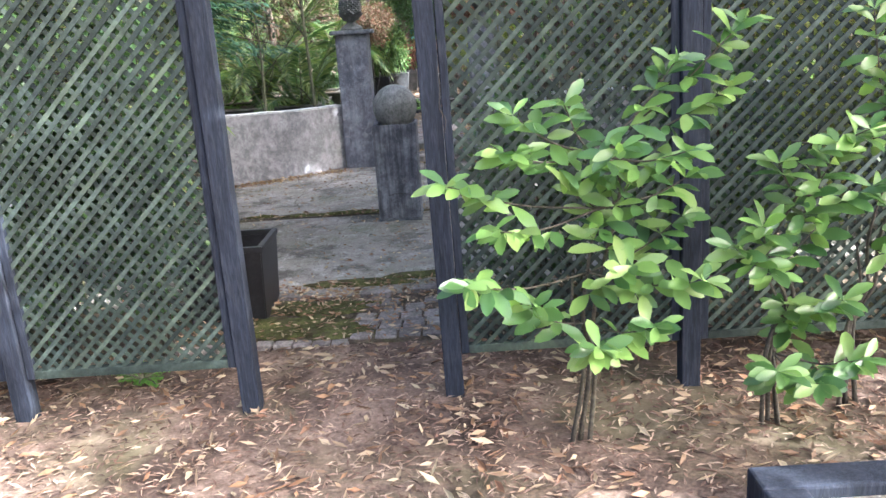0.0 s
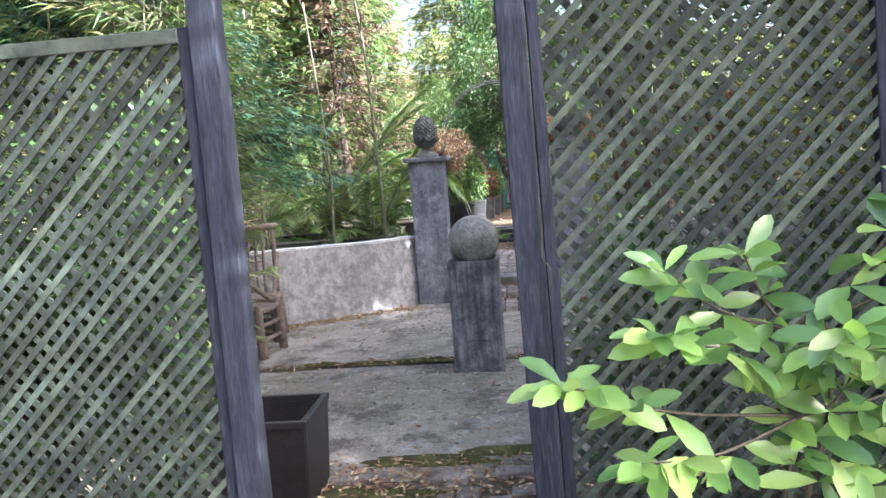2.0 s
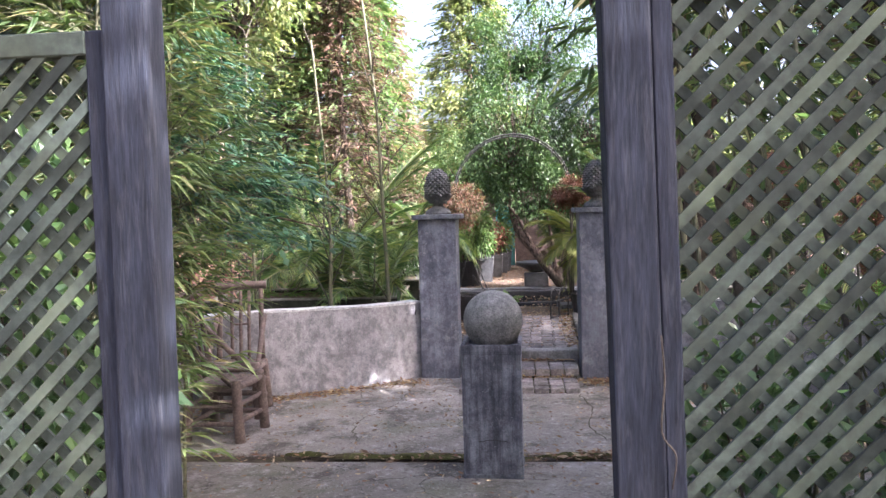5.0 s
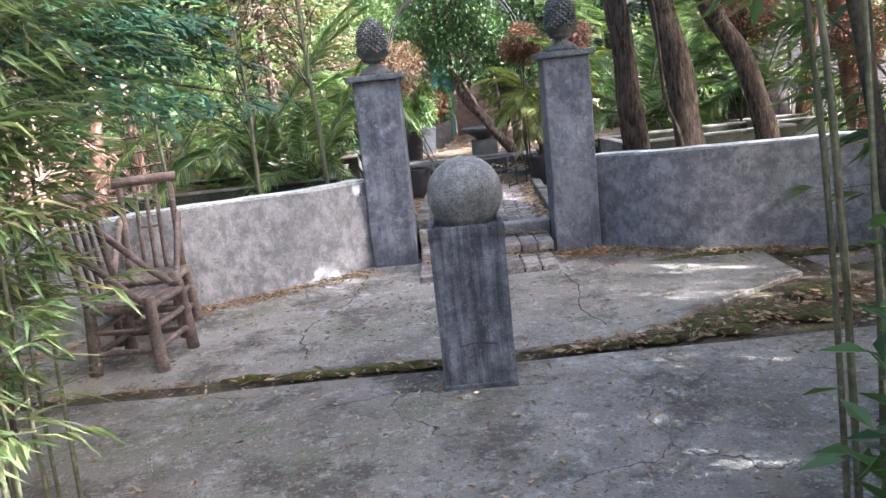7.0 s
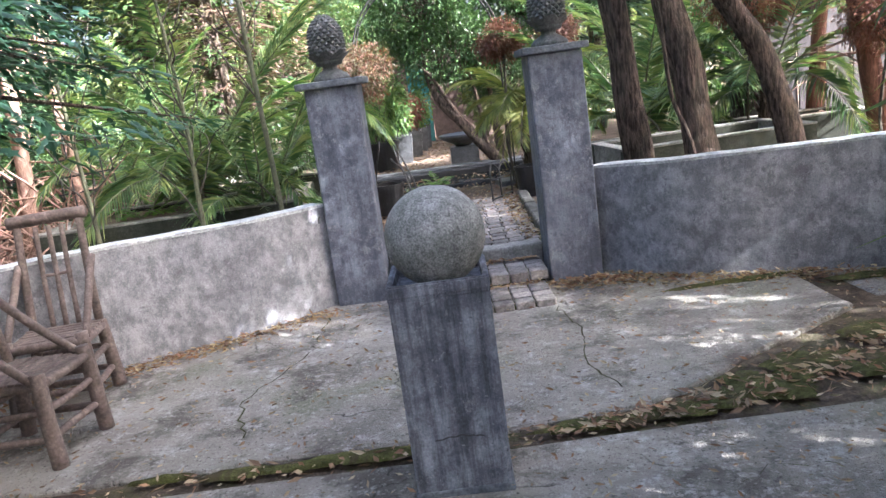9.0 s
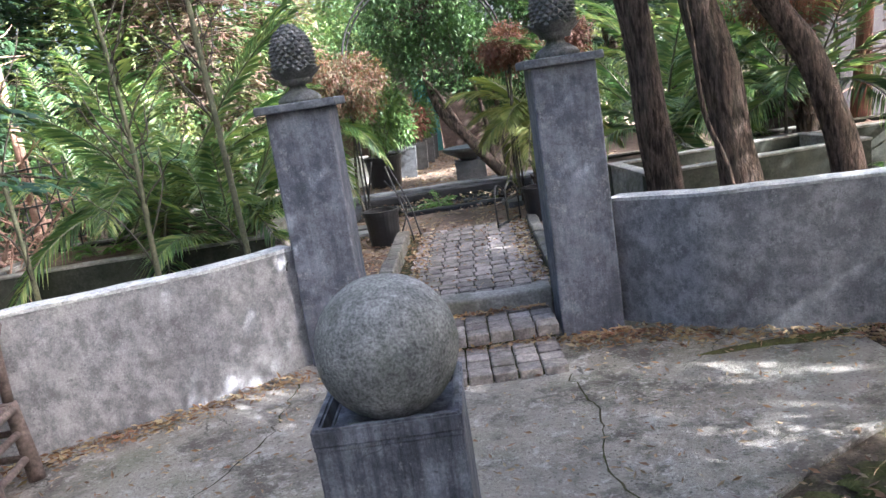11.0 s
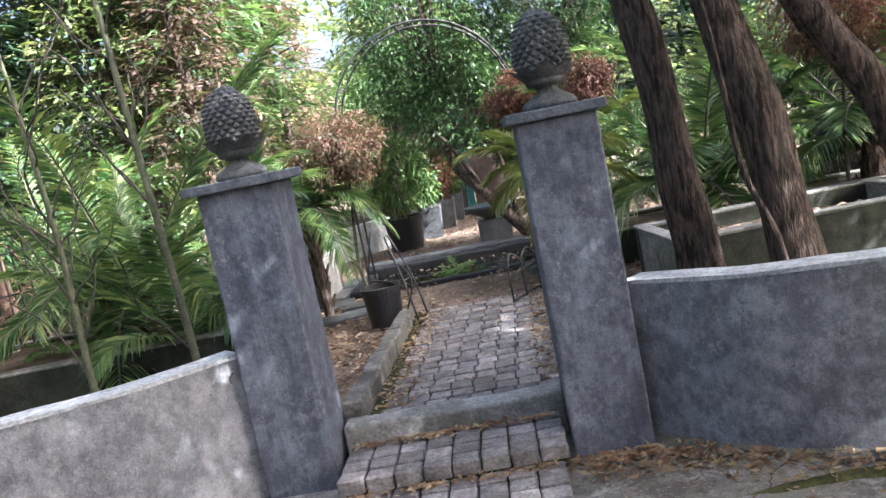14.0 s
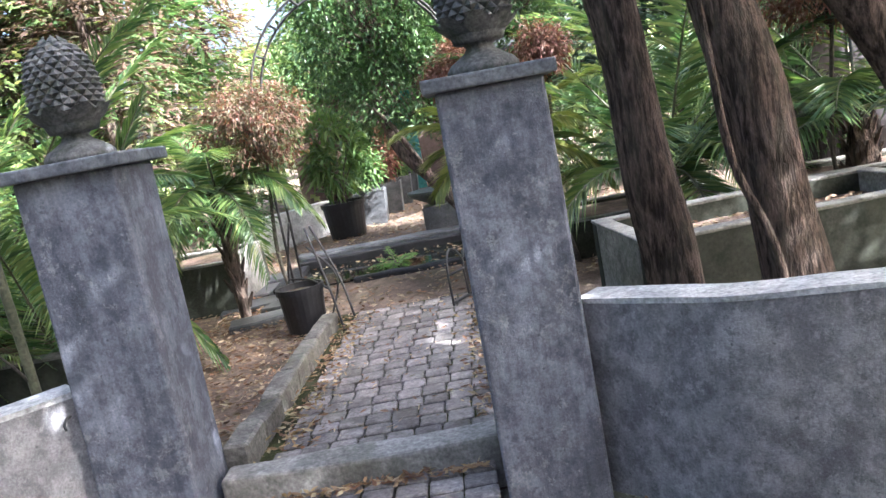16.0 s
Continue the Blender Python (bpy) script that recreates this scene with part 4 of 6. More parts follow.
# Added out of view so that its canopy breaks up the sun.
crown_tree("large_tree", "large unseen evergreen tree added to shade the courtyard", (7.2, 7.2, 0), [(7.1, 7.2, 2.5), (6.8, 7.3, 5.0), (6.6, 7.3, 7)], [((7, 7.2, 3), (5.6, 6.0, 5.2), 0.1), ((7, 7.2, 3.4), (6.0, 9.3, 5.5), 0.1)],
           [((6.4, 6.4, 5.2), (1.9, 1.9, 1.9), 0.85), ((6.3, 8.9, 5.4), (2.0, 2.0, 1.9), 1.2), ((6.6, 7.7, 5.1), (1.1, 0.9, 0.8), 0.45), ((7.2, 7.6, 7.6), (2.3, 2.6, 1.6), 1.2)], "dense dark leaves", BROAD, r0=0.25, length=0.11, width=0.05, clumps=120, per=50, spread=0.38)
crown_tree("large_tree", "large dark evergreen tree at the garden edge", (7.5, 12.6, 0.1), [(7.4, 12.6, 2.5), (7.2, 12.4, 5.0), (7, 12.3, 7)], [((7.4, 12.6, 3), (5.8, 11.6, 4.8), 0.1)],
           [((6.2, 11.6, 5.0), (1.9, 1.9, 1.8), 1.1), ((7.4, 13.4, 6.4), (2.4, 2.4, 2.0), 1.2)], "dense dark leaves", BROAD, r0=0.25, length=0.11, width=0.05, clumps=120, per=50, spread=0.38)
# Three more added out of view, to shade gateway, front garden and east wall.
crown_tree("large_tree", "large unseen evergreen tree added to shade the gateway", (5.6, 1.2, 0), [(5.5, 1.2, 2.5), (5.3, 1.4, 4.6), (5, 1.6, 6)], [((5.5, 1.2, 2.8), (4.4, 2.6, 4.6), 0.1)],
           [((4.6, 2.2, 5.4), (2.0, 2.0, 1.3), 0.95), ((5.2, 0.0, 5.6), (2.2, 2.0, 1.6), 0.6)], "dense dark leaves", BROAD, r0=0.22, length=0.11, width=0.05, clumps=110, per=45, spread=0.4)
crown_tree("large_tree", "large unseen evergreen tree added to shade the front garden", (8.4, 0.6, 0), [(8.3, 0.6, 2.5), (8.1, 0.8, 4.6), (7.8, 0.9, 6)], [((8.3, 0.6, 2.8), (7.0, 1.4, 4.6), 0.1)],
           [((7.5, 1.0, 5.3), (2.1, 2.0, 1.6), 1.3), ((8.4, 0.4, 6.6), (1.5, 1.5, 1.0), 0.5)], "dense dark leaves", BROAD, r0=0.22, length=0.11, width=0.05, clumps=120, per=48, spread=0.38)
crown_tree("large_tree", "large unseen evergreen tree added outside the courtyard wall for shade", (9.2, 7.6, 0), [(9.1, 7.6, 2.5), (8.9, 7.6, 4.6), (8.7, 7.6, 6)], [((9.1, 7.6, 2.8), (8.6, 9.3, 4.8), 0.1), ((9.1, 7.6, 2.8), (8.7, 6.0, 4.8), 0.1)],
           [((8.5, 9.6, 5.1), (1.9, 1.9, 1.7), 1.4), ((8.4, 8.2, 5.0), (1.0, 0.9, 0.8), 0.45), ((8.7, 5.8, 5.3), (1.9, 1.9, 1.7), 1.4)], "dense dark leaves", BROAD, r0=0.24, length=0.11, width=0.05, clumps=120, per=48, spread=0.38)
crown_tree("garden_tree", "broad evergreen tree with leaning forked trunks beyond the pond", (1.35, 16.25, 0.15), [(1.1, 16.2, 0.5), (0.75, 16.2, 0.95), (0.4, 16.3, 1.5), (0.35, 16.5, 2.6)],
           [((1.3, 16.25, 0.25), (1.2, 16.6, 2.0), 0.07), ((1.1, 16.2, 0.5), (0.95, 15.9, 1.7), 0.045), ((0.75, 16.2, 0.95), (0.2, 16.1, 1.9), 0.04)],
           [((0.5, 16.7, 3.3), (1.3, 1.2, 1.5), 2.0), ((1.9, 17.0, 3.3), (1.4, 1.2, 1.5), 1.8), ((0.8, 16.6, 2.0), (1.0, 0.9, 0.75), 1.2), ((1.6, 16.9, 1.7), (0.7, 0.7, 0.6), 0.7), ((0.7, 17.0, 4.8), (1.4, 1.1, 1.1), 1.2)], "dense mid-green leaves", BROAD, r0=0.1, length=0.075, width=0.032, clumps=130, per=55, spread=0.26)
# shade trees beyond the courtyard, added out of view to cut the sun
crown_tree("large_tree", "large unseen evergreen tree added to shade the courtyard", (8.6, 4.2, 0), [(8.5, 4.2, 2.5), (8.2, 4.1, 4.6), (8, 4, 6)], [((8.5, 4.2, 2.8), (7.0, 4.0, 4.6), 0.1)],
           [((7.3, 3.7, 5.2), (1.8, 1.7, 1.5), 0.4), ((9.0, 3.2, 6.2), (2.0, 1.8, 1.5), 0.6)], "dense dark leaves", BROAD, r0=0.22, length=0.11, width=0.05, clumps=120, per=48, spread=0.34)
crown_tree("large_tree", "dark evergreen tree added beside the courtyard wall for shade, mostly unseen", (5.6, 6.0, 0), [(5.6, 6.0, 2.2), (5.4, 5.9, 3.8), (5.2, 5.8, 5)], [((5.6, 6, 2.4), (4.8, 5.2, 4.2), 0.08)],
           [((5.0, 5.6, 4.7), (1.4, 1.5, 1.0), 0.85), ((4.2, 6.8, 4.9), (1.2, 1.0, 0.8), 0.45)], "dense dark leaves", BROAD, r0=0.17, length=0.1, width=0.045, clumps=110, per=48, spread=0.3)


def conifer(x, y, height, radius, material, label, n=420, length=0.34, z0=0.3, seed=1, droop=0.35, per=16, flat=0.06):
    global rng
    rng = np.random.default_rng(seed)
    t = thing("conifer", label, "tree", (x, y, 0))
    ln = [Vector((x + 0.06 * math.sin(i), y + 0.05 * math.cos(i * 1.3), height * i / 8)) for i in range(9)]
    Geo().tube(ln, taper(9, 0.05 + radius * 0.045, 0.02), 8, 0.02).part("trunk", BARK, t, smooth=True)
    g, P, D = Geo(), [], []
    for k in range(n):
        u = rng.uniform(0, 1) ** 0.8
        h = z0 + (height - z0) * u
        a = rng.uniform(0, 2 * math.pi)
        r = radius * (1 - u) ** 0.6 * rng.uniform(0.65, 1.12) + 0.12
        root = Vector((x, y, h))
        tip = root + Vector((math.cos(a) * r, math.sin(a) * r, r * (0.28 - droop)))
        if k % 2 == 0:
            g.tube([root, root.lerp(tip, 0.55) + Vector((0, 0, 0.06 * r)), tip], [0.016, 0.01, 0.003], 4)
        for m in range(per):
            s = rng.uniform(0.35, 1.05)
            b = root.lerp(tip, s)
            P.append((b.x + rng.normal() * 0.07, b.y + rng.normal() * 0.07, b.z + rng.normal() * flat))
            D.append((math.cos(a) + rng.normal() * 0.6, math.sin(a) + rng.normal() * 0.6, -droop + rng.normal() * 0.3))
    tagged(g.part("branchwork", BARK, t), kind="stuff")
    c = len(P)
    Geo().leaves(P, D, unit(c) * 0.5 + np.array([0, 0, 1.0]), rng.uniform(0.6, 1.2, c) * length, rng.uniform(0.5, 1.0, c) * length * 0.4, SPRAY).part("crown", material, t, "feathery sprays")
    return t


conifer(-4.1, 10.6, 6.0, 1.6, CYPRESS, "dark green cypress with drooping feathery sprays", 340, 0.22, 2.35, 31, 0.5, 22)
conifer(-4.9, 8.6, 8.0, 2.0, CONIFER, "dark green cypress behind the bamboo", 420, 0.34, 2.2, 32)
conifer(-3.0, 17.2, 10.0, 1.8, FRESH, "tall pale sunlit conifer beyond the palms", 620, 0.28, 1.8, 33, 0.35, 20)
conifer(-5.2, 20.5, 13.0, 2.7, BROAD, "tall mid-green conifer in the far garden", 620, 0.34, 3.0, 44, 0.35, 20)
conifer(-5.8, 15.6, 8.5, 2.1, CONIFER, "dark conifer behind the brush pile", 480, 0.3, 0.5, 43, 0.35, 20)
conifer(-2.3, 19.6, 6.2, 0.9, DEADGREEN, "brown half-dead conifer in the far garden", 300, 0.2, 1.4, 34, 0.2, 18)
conifer(-2.2, 7.0, 3.3, 1.5, CYPRESS, "dark green cypress with drooping feathery sprays by the chairs", 460, 0.125, 1.7, 42, 0.4, 80, 0.03)
conifer(2.35, 6.3, 6.6, 0.85, BROWNSPRAY, "dark conifer with brown inner foliage behind the bamboo", 230, 0.2, 2.5, 46, 0.3, 20)
conifer(-2.5, 15.9, 7.0, 0.8, BROWNSPRAY, "brown half-dead conifer behind the palms", 300, 0.2, 1.5, 47, 0.25, 18)
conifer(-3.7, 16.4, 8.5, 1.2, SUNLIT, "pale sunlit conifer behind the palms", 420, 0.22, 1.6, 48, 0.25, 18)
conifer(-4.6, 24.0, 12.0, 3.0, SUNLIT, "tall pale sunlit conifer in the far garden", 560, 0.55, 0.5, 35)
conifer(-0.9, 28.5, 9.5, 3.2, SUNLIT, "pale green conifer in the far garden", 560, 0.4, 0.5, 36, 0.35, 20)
conifer(-7.5, 19.5, 13.0, 3.4, CONIFER, "tall dark conifer at the garden edge", 600, 0.55, 0.4, 37)
conifer(-6.6, 13.0, 11.0, 2.6, CONIFER, "tall dark conifer at the garden edge", 560, 0.48, 1.6, 38)
conifer(3.8, 21.0, 7.5, 2.4, CONIFER, "dark conifer behind the pond", 420, 0.46, 0.4, 39)
conifer(7.0, 18.5, 10.0, 2.8, CONIFER, "dark conifer at the garden edge", 480, 0.48, 0.4, 40)
conifer(-6.5, 4.5, 10.0, 2.4, CONIFER, "tall dark conifer beside the fence", 460, 0.46, 0.4, 41)
bamboo(3.0, 4.5, 4, 0.7, 0.2, 3.6, 260, "arching yellow-green bamboo close behind the lattice fence", 22, (0.1, -0.15), low=0.45, length=0.18, leaf=LITBAMBOO)
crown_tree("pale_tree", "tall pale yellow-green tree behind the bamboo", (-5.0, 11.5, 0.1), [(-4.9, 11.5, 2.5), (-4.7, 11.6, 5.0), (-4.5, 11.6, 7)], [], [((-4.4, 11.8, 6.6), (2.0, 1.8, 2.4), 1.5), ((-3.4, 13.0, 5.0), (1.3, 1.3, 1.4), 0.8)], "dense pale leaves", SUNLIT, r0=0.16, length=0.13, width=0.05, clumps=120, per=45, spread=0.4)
crown_tree("garden_tree", "leafy green tree screening the far shed", (-1.1, 21.4, 0.15), [(-1.0, 21.4, 0.9), (-0.8, 21.3, 1.9), (-0.6, 21.2, 3)], [((-0.9, 21.3, 1.5), (0.3, 21.4, 2.8), 0.05)],
           [((-0.8, 21.0, 2.9), (1.2, 0.9, 1.0), 1.0), ((0.5, 21.4, 3.1), (1.0, 0.9, 1.1), 0.9), ((-1.9, 20.6, 2.4), (0.9, 0.8, 0.9), 0.6)], "fresh green leaves", FRESH, r0=0.09, length=0.1, width=0.04, clumps=110, per=45, spread=0.3)
crown_tree("large_tree", "tall evergreen tree over the palms", (-6.2, 10.4, 0.1), [(-6.0, 10.5, 2.5), (-5.4, 10.8, 4.6), (-4.8, 11.2, 6.2)], [((-5.6, 10.7, 4.0), (-3.4, 12.4, 5.6), 0.09), ((-5.2, 11.0, 5.0), (-3.4, 10.2, 6.0), 0.07)],
           [((-4.6, 11.2, 6.4), (2.0, 1.9, 1.2), 1.0), ((-2.9, 12.8, 5.9), (1.6, 1.5, 1.0), 0.8)], "dense dark leaves", BROAD, r0=0.2, length=0.11, width=0.05, clumps=120, per=48, spread=0.38)
rng = np.random.default_rng(50)


def far_woods():
    """A ring of distant trees that closes the view on every side."""
    lv = Geo()
    for k in range(46):
        a = 2 * math.pi * k / 46 + rng.normal() * 0.03
        gap = abs(math.atan2(math.sin(a - 1.5), math.cos(a - 1.5))) < 0.12
        r = rng.uniform(34, 44)
        h = rng.uniform(2.2, 3.4) if gap else rng.uniform(5.5, 9.5)
        P, D, N, C = clumped((r * math.cos(a), 8 + r * math.sin(a), h * 0.5), (3.6, 3.6, h * 0.62), 70, 26, 0.9, 0.3)
        lv.leaves(P, D, N, rng.uniform(0.35, 0.7, len(P)), rng.uniform(0.18, 0.3, len(P)), SMALL)
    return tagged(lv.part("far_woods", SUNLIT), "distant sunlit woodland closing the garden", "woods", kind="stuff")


far_woods()


# ---- palms ----
def frond(ra, lf, base, yaw, length, rise, sag, n=26, leaf=0.34, width=0.024):
    o = Vector((math.cos(yaw), math.sin(yaw), 0))
    s = Vector((-math.sin(yaw), math.cos(yaw), 0))
    pts = []
    for i in range(n + 4):
        u = i / (n + 3)
        pts.append(Vector(base) + o * (length * u * (1 - 0.12 * u * sag)) + Vector((0, 0, length * (rise * u - sag * 0.55 * u * u))))
    ra.tube(pts[::3] + [pts[-1]], taper(len(pts[::3]) + 1, 0.011, 0.003), 4)
    P, D, N, L = [], [], [], []
    for i in range(4, n + 4):
        u = i / (n + 3)
        d = (pts[i] - pts[i - 1]).normalized()
        for sg in (-1, 1):
            P.append(tuple(pts[i]))
            D.append(tuple(d * (0.5 + 0.45 * u) + s * sg * (1.0 - 0.3 * u) + Vector((0, 0, random.uniform(-0.3, 0.15)))))
            N.append((0, 0, 1))
            L.append(leaf * (0.55 + 0.9 * math.sin(math.pi * min(1, u * 0.9 + 0.1))) * random.uniform(0.85, 1.1))
    lf.leaves(P, D, N, np.array(L), np.full(len(L), width), THIN)


def palm(x, y, z, trunk_h, count, length, label, seed, rise=1.05, leaf=0.32, leaf_material=PALM, girth=1.0):
    random.seed(seed)
    t = thing("palm", label, "palm", (x, y, z), "garden palms")
    ra, lf = Geo(), Geo()
    boots = Geo()
    boots.tube([(x, y, z - 0.05), (x, y, z + trunk_h * 0.5), (x, y, z + trunk_h)], [0.1 * girth, 0.12 * girth, 0.07 * girth], 10, 0.03 * girth)
    for k in range(26):
        a, h = k * 2.4, trunk_h * (0.1 + 0.9 * k / 26)
        b = Vector((x + 0.09 * girth * math.cos(a), y + 0.09 * girth * math.sin(a), z + h))
        boots.tube([b, b + Vector((0.06 * math.cos(a), 0.06 * math.sin(a), 0.12))], [0.025, 0.008], 4)
    boots.part("stump", BARK, t)
    for k in range(count):
        yaw = k * 2.399 + random.uniform(-0.2, 0.2)
        u = (k + 0.5) / count
        frond(ra, lf, (x, y, z + trunk_h), yaw, length * random.uniform(0.8, 1.1), rise * (0.3 + 1.2 * (1 - u)), random.uniform(0.75, 1.3) * (0.85 + 0.75 * u), n=58, leaf=leaf * 1.05, width=0.019)
    tagged(ra.part("frond_rib", GREENCANE, t), kind="stuff")
    tagged(lf.part("frond_foliage", leaf_material, t, "glossy green feather fronds"), kind="stuff")


palm(-2.0, 12.3, 0.5, 0.4, 24, 1.9, "large green feather palm in the raised planter", 61, 1.05, 0.27)
palm(-3.4, 13.8, 0.3, 0.5, 14, 1.8, "green feather palm by the brush pile", 62, 1.2, 0.26)
palm(-0.95, 13.95, 0.2, 1.1, 11, 0.95, "small feather palm behind the gate pillar", 63, 0.75, 0.24, girth=0.5)
palm(-1.3, 11.6, 0.4, 0.2, 10, 0.9, "young feather palm in the planter", 64, 1.4, 0.24)
palm(2.7, 13.6, 0.3, 0.5, 16, 1.8, "large green feather palm behind the tree trunks", 65)
palm(4.0, 13.2, 0.3, 0.7, 13, 1.6, "green feather palm by the plank fence", 66)
palm(1.5, 14.2, 0.2, 0.95, 16, 1.0, "small yellow-green palm beside the path", 67, 0.8, 0.26, leaf_material=YELLOWPALM)
palm(3.5, 15.6, 0.3, 0.9, 20, 1.9, "green feather palm in the back bed", 68)


# ---- red maples ----
def maple(x, y, z, r, material, label, seed, clumps=90):
    global rng
    rng = np.random.default_rng(seed)
    t = thing("red_maple", label, "tree", (x, y, 0.15), "red maples")
    g = Geo()
    ln = bend([(x + 0.05, y, 0.1), (x - 0.05, y, z * 0.4), (x + 0.03, y, z - r * 0.6), (x, y, z)], 5)
    g.tube(ln, taper(len(ln), 0.022, 0.008), 6, 0.004)
    P, D, N, C = clumped((x, y, z), (r, r, r * 0.78), clumps, 80, 0.13, 0.45)
    for c in C[::2]:
        g.tube([ln[-6], ln[-2].lerp(Vector(c), 0.6) + Vector((0, 0, 0.05)), c], [0.006, 0.004, 0.002], 4)
    tagged(g.part("branchwork", TWIG, t), kind="stuff")
    Geo().leaves(P, D, N, rng.uniform(0.03, 0.06, len(P)), rng.uniform(0.012, 0.022, len(P)), THIN).part("crown", material, t, "finely cut red-brown leaves")


maple(-0.47, 13.8, 1.82, 0.5, MAPLE, "small red-brown laceleaf maple beside the path", 71)
maple(1.22, 13.8, 1.93, 0.27, RUST, "small rusty red maple behind the gate pillar", 72, 60)
maple(1.9, 13.9, 1.95, 0.24, RUST, "small rusty red maple behind the gate pillar", 73, 50)
maple(3.7, 12.9, 2.0, 0.55, RUST, "rusty red maple in the back bed", 74, 90)
maple(4.6, 12.0, 1.6, 0.45, RUST, "rusty red maple by the plank fence", 75, 70)


stem = thing("climbing_stem", "slender bare stem growing beside the tree trunk", "sapling", (2.22, 10.27, 0.1))
line = bend([(2.22, 10.27, 0.05), (2.19, 10.28, 0.8), (2.06, 10.3, 1.25), (2.02, 10.33, 1.85), (1.88, 10.35, 2.9)], 6)
Geo().tube(line, taper(len(line), 0.02, 0.012), 8, 0.005).part("stem", BARK, stem, smooth=True)


# ---- slender saplings in the planting strip ----
def sapling(pts, r, curls, label, seed):
    random.seed(seed)
    t = thing("sapling", label, "sapling", pts[0], "bare saplings")
    ln = bend(pts, 7)
    Geo().tube(ln, taper(len(ln), r, r * 0.45), 8, 0.004).part("stem", GREENCANE, t, smooth=True)
    tw = Geo()
    for k in range(curls):
        p = ln[random.randint(len(ln) // 4, len(ln) - 2)]
        a = random.uniform(0, 6.28)
        q = [p]
        for m in range(5):
            a += random.uniform(-0.9, 0.9)
            q.append(q[-1] + Vector((0.09 * math.cos(a), 0.05 * math.sin(a), random.uniform(0.05, 0.2))))
        q = bend(q, 4)
        tw.tube(q, taper(len(q), 0.008, 0.003), 5)
    tagged(tw.part("twig_growth", TWIG, t, smooth=True), kind="stuff")
    lv = Geo()
    P = np.array([tuple(random.choice(ln[len(ln) // 2:])) for _ in range(36)]) + rng.normal(size=(36, 3)) * np.array([0.28, 0.2, 0.3])
    lv.leaves(P, rng.normal(size=(36, 3)) + np.array([0, 0, -0.4]), unit(36) * 0.5 + np.array([0, 0, 1.0]), rng.uniform(0.06, 0.11, 36), rng.uniform(0.012, 0.02, 36), THIN)
    lv.part("leaves", BAMBOO, t)


sapling([(-0.98, 10.75, 0.1), (-0.98, 10.75, 0.75), (-1.02, 10.75, 1.95), (-1.05, 10.75, 2.85), (-1.2, 10.8, 4.2)], 0.026, 14, "slender bare-stemmed sapling behind the garden wall", 81)
sapling([(-1.62, 10.75, 0.1), (-1.62, 10.75, 0.7), (-1.6, 10.75, 1.5), (-1.62, 10.75, 2.1), (-1.75, 10.8, 3.6)], 0.024, 16, "slender sapling with twisted twigs behind the garden wall", 82)
sapling([(-2.4, 10.6, 0.1), (-2.4, 10.6, 0.9), (-2.45, 10.6, 2.2), (-2.4, 10.6, 3.6)], 0.022, 12, "slender bare-stemmed sapling behind the garden wall", 83)


# ---- raised beds ----
def bed(x0, x1, y0, y1, z0, z1, th, label, turn=0.0, fill=0.035):
    cx, cy = (x0 + x1) / 2, (y0 + y1) / 2
    m = Matrix.Translation((cx, cy, 0)) @ Matrix.Rotation(radians(turn), 4, "Z") @ Matrix.Translation((-cx, -cy, 0))
    t = thing("raised_bed", label, "planter", (cx, cy, z0), "raised beds")
    for n, b in (("front_wall", (x0, x1, y0, y0 + th)), ("back_wall", (x0, x1, y1 - th, y1)), ("side_wall", (x0, x0 + th, y0 + th, y1 - th)), ("side_wall", (x1 - th, x1, y0 + th, y1 - th))):
        # Front and back walls are coloured as shaded, side walls as lit.
        part(n, rotated(slab(*b, z0, z1, 0.01, 1, 0.006, 4), m), PALECON if n == "side_wall" else SHADEDWALL, t)
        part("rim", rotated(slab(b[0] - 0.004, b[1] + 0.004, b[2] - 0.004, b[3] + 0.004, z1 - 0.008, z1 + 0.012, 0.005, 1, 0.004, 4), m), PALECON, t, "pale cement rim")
    part("soil", rotated(slab(x0 + th, x1 - th, y0 + th, y1 - th, z0, z1 - fill, 0.0, 1, 0.02, 6), m), SOIL, t, "leaf-strewn soil")
    return t


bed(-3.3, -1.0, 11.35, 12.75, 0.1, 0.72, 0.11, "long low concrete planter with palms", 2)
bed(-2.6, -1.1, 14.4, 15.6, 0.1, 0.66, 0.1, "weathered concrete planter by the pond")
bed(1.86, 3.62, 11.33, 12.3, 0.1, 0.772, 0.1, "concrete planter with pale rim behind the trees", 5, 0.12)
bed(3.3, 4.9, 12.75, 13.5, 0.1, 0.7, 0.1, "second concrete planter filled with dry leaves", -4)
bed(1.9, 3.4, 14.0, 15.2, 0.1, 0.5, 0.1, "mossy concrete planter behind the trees")


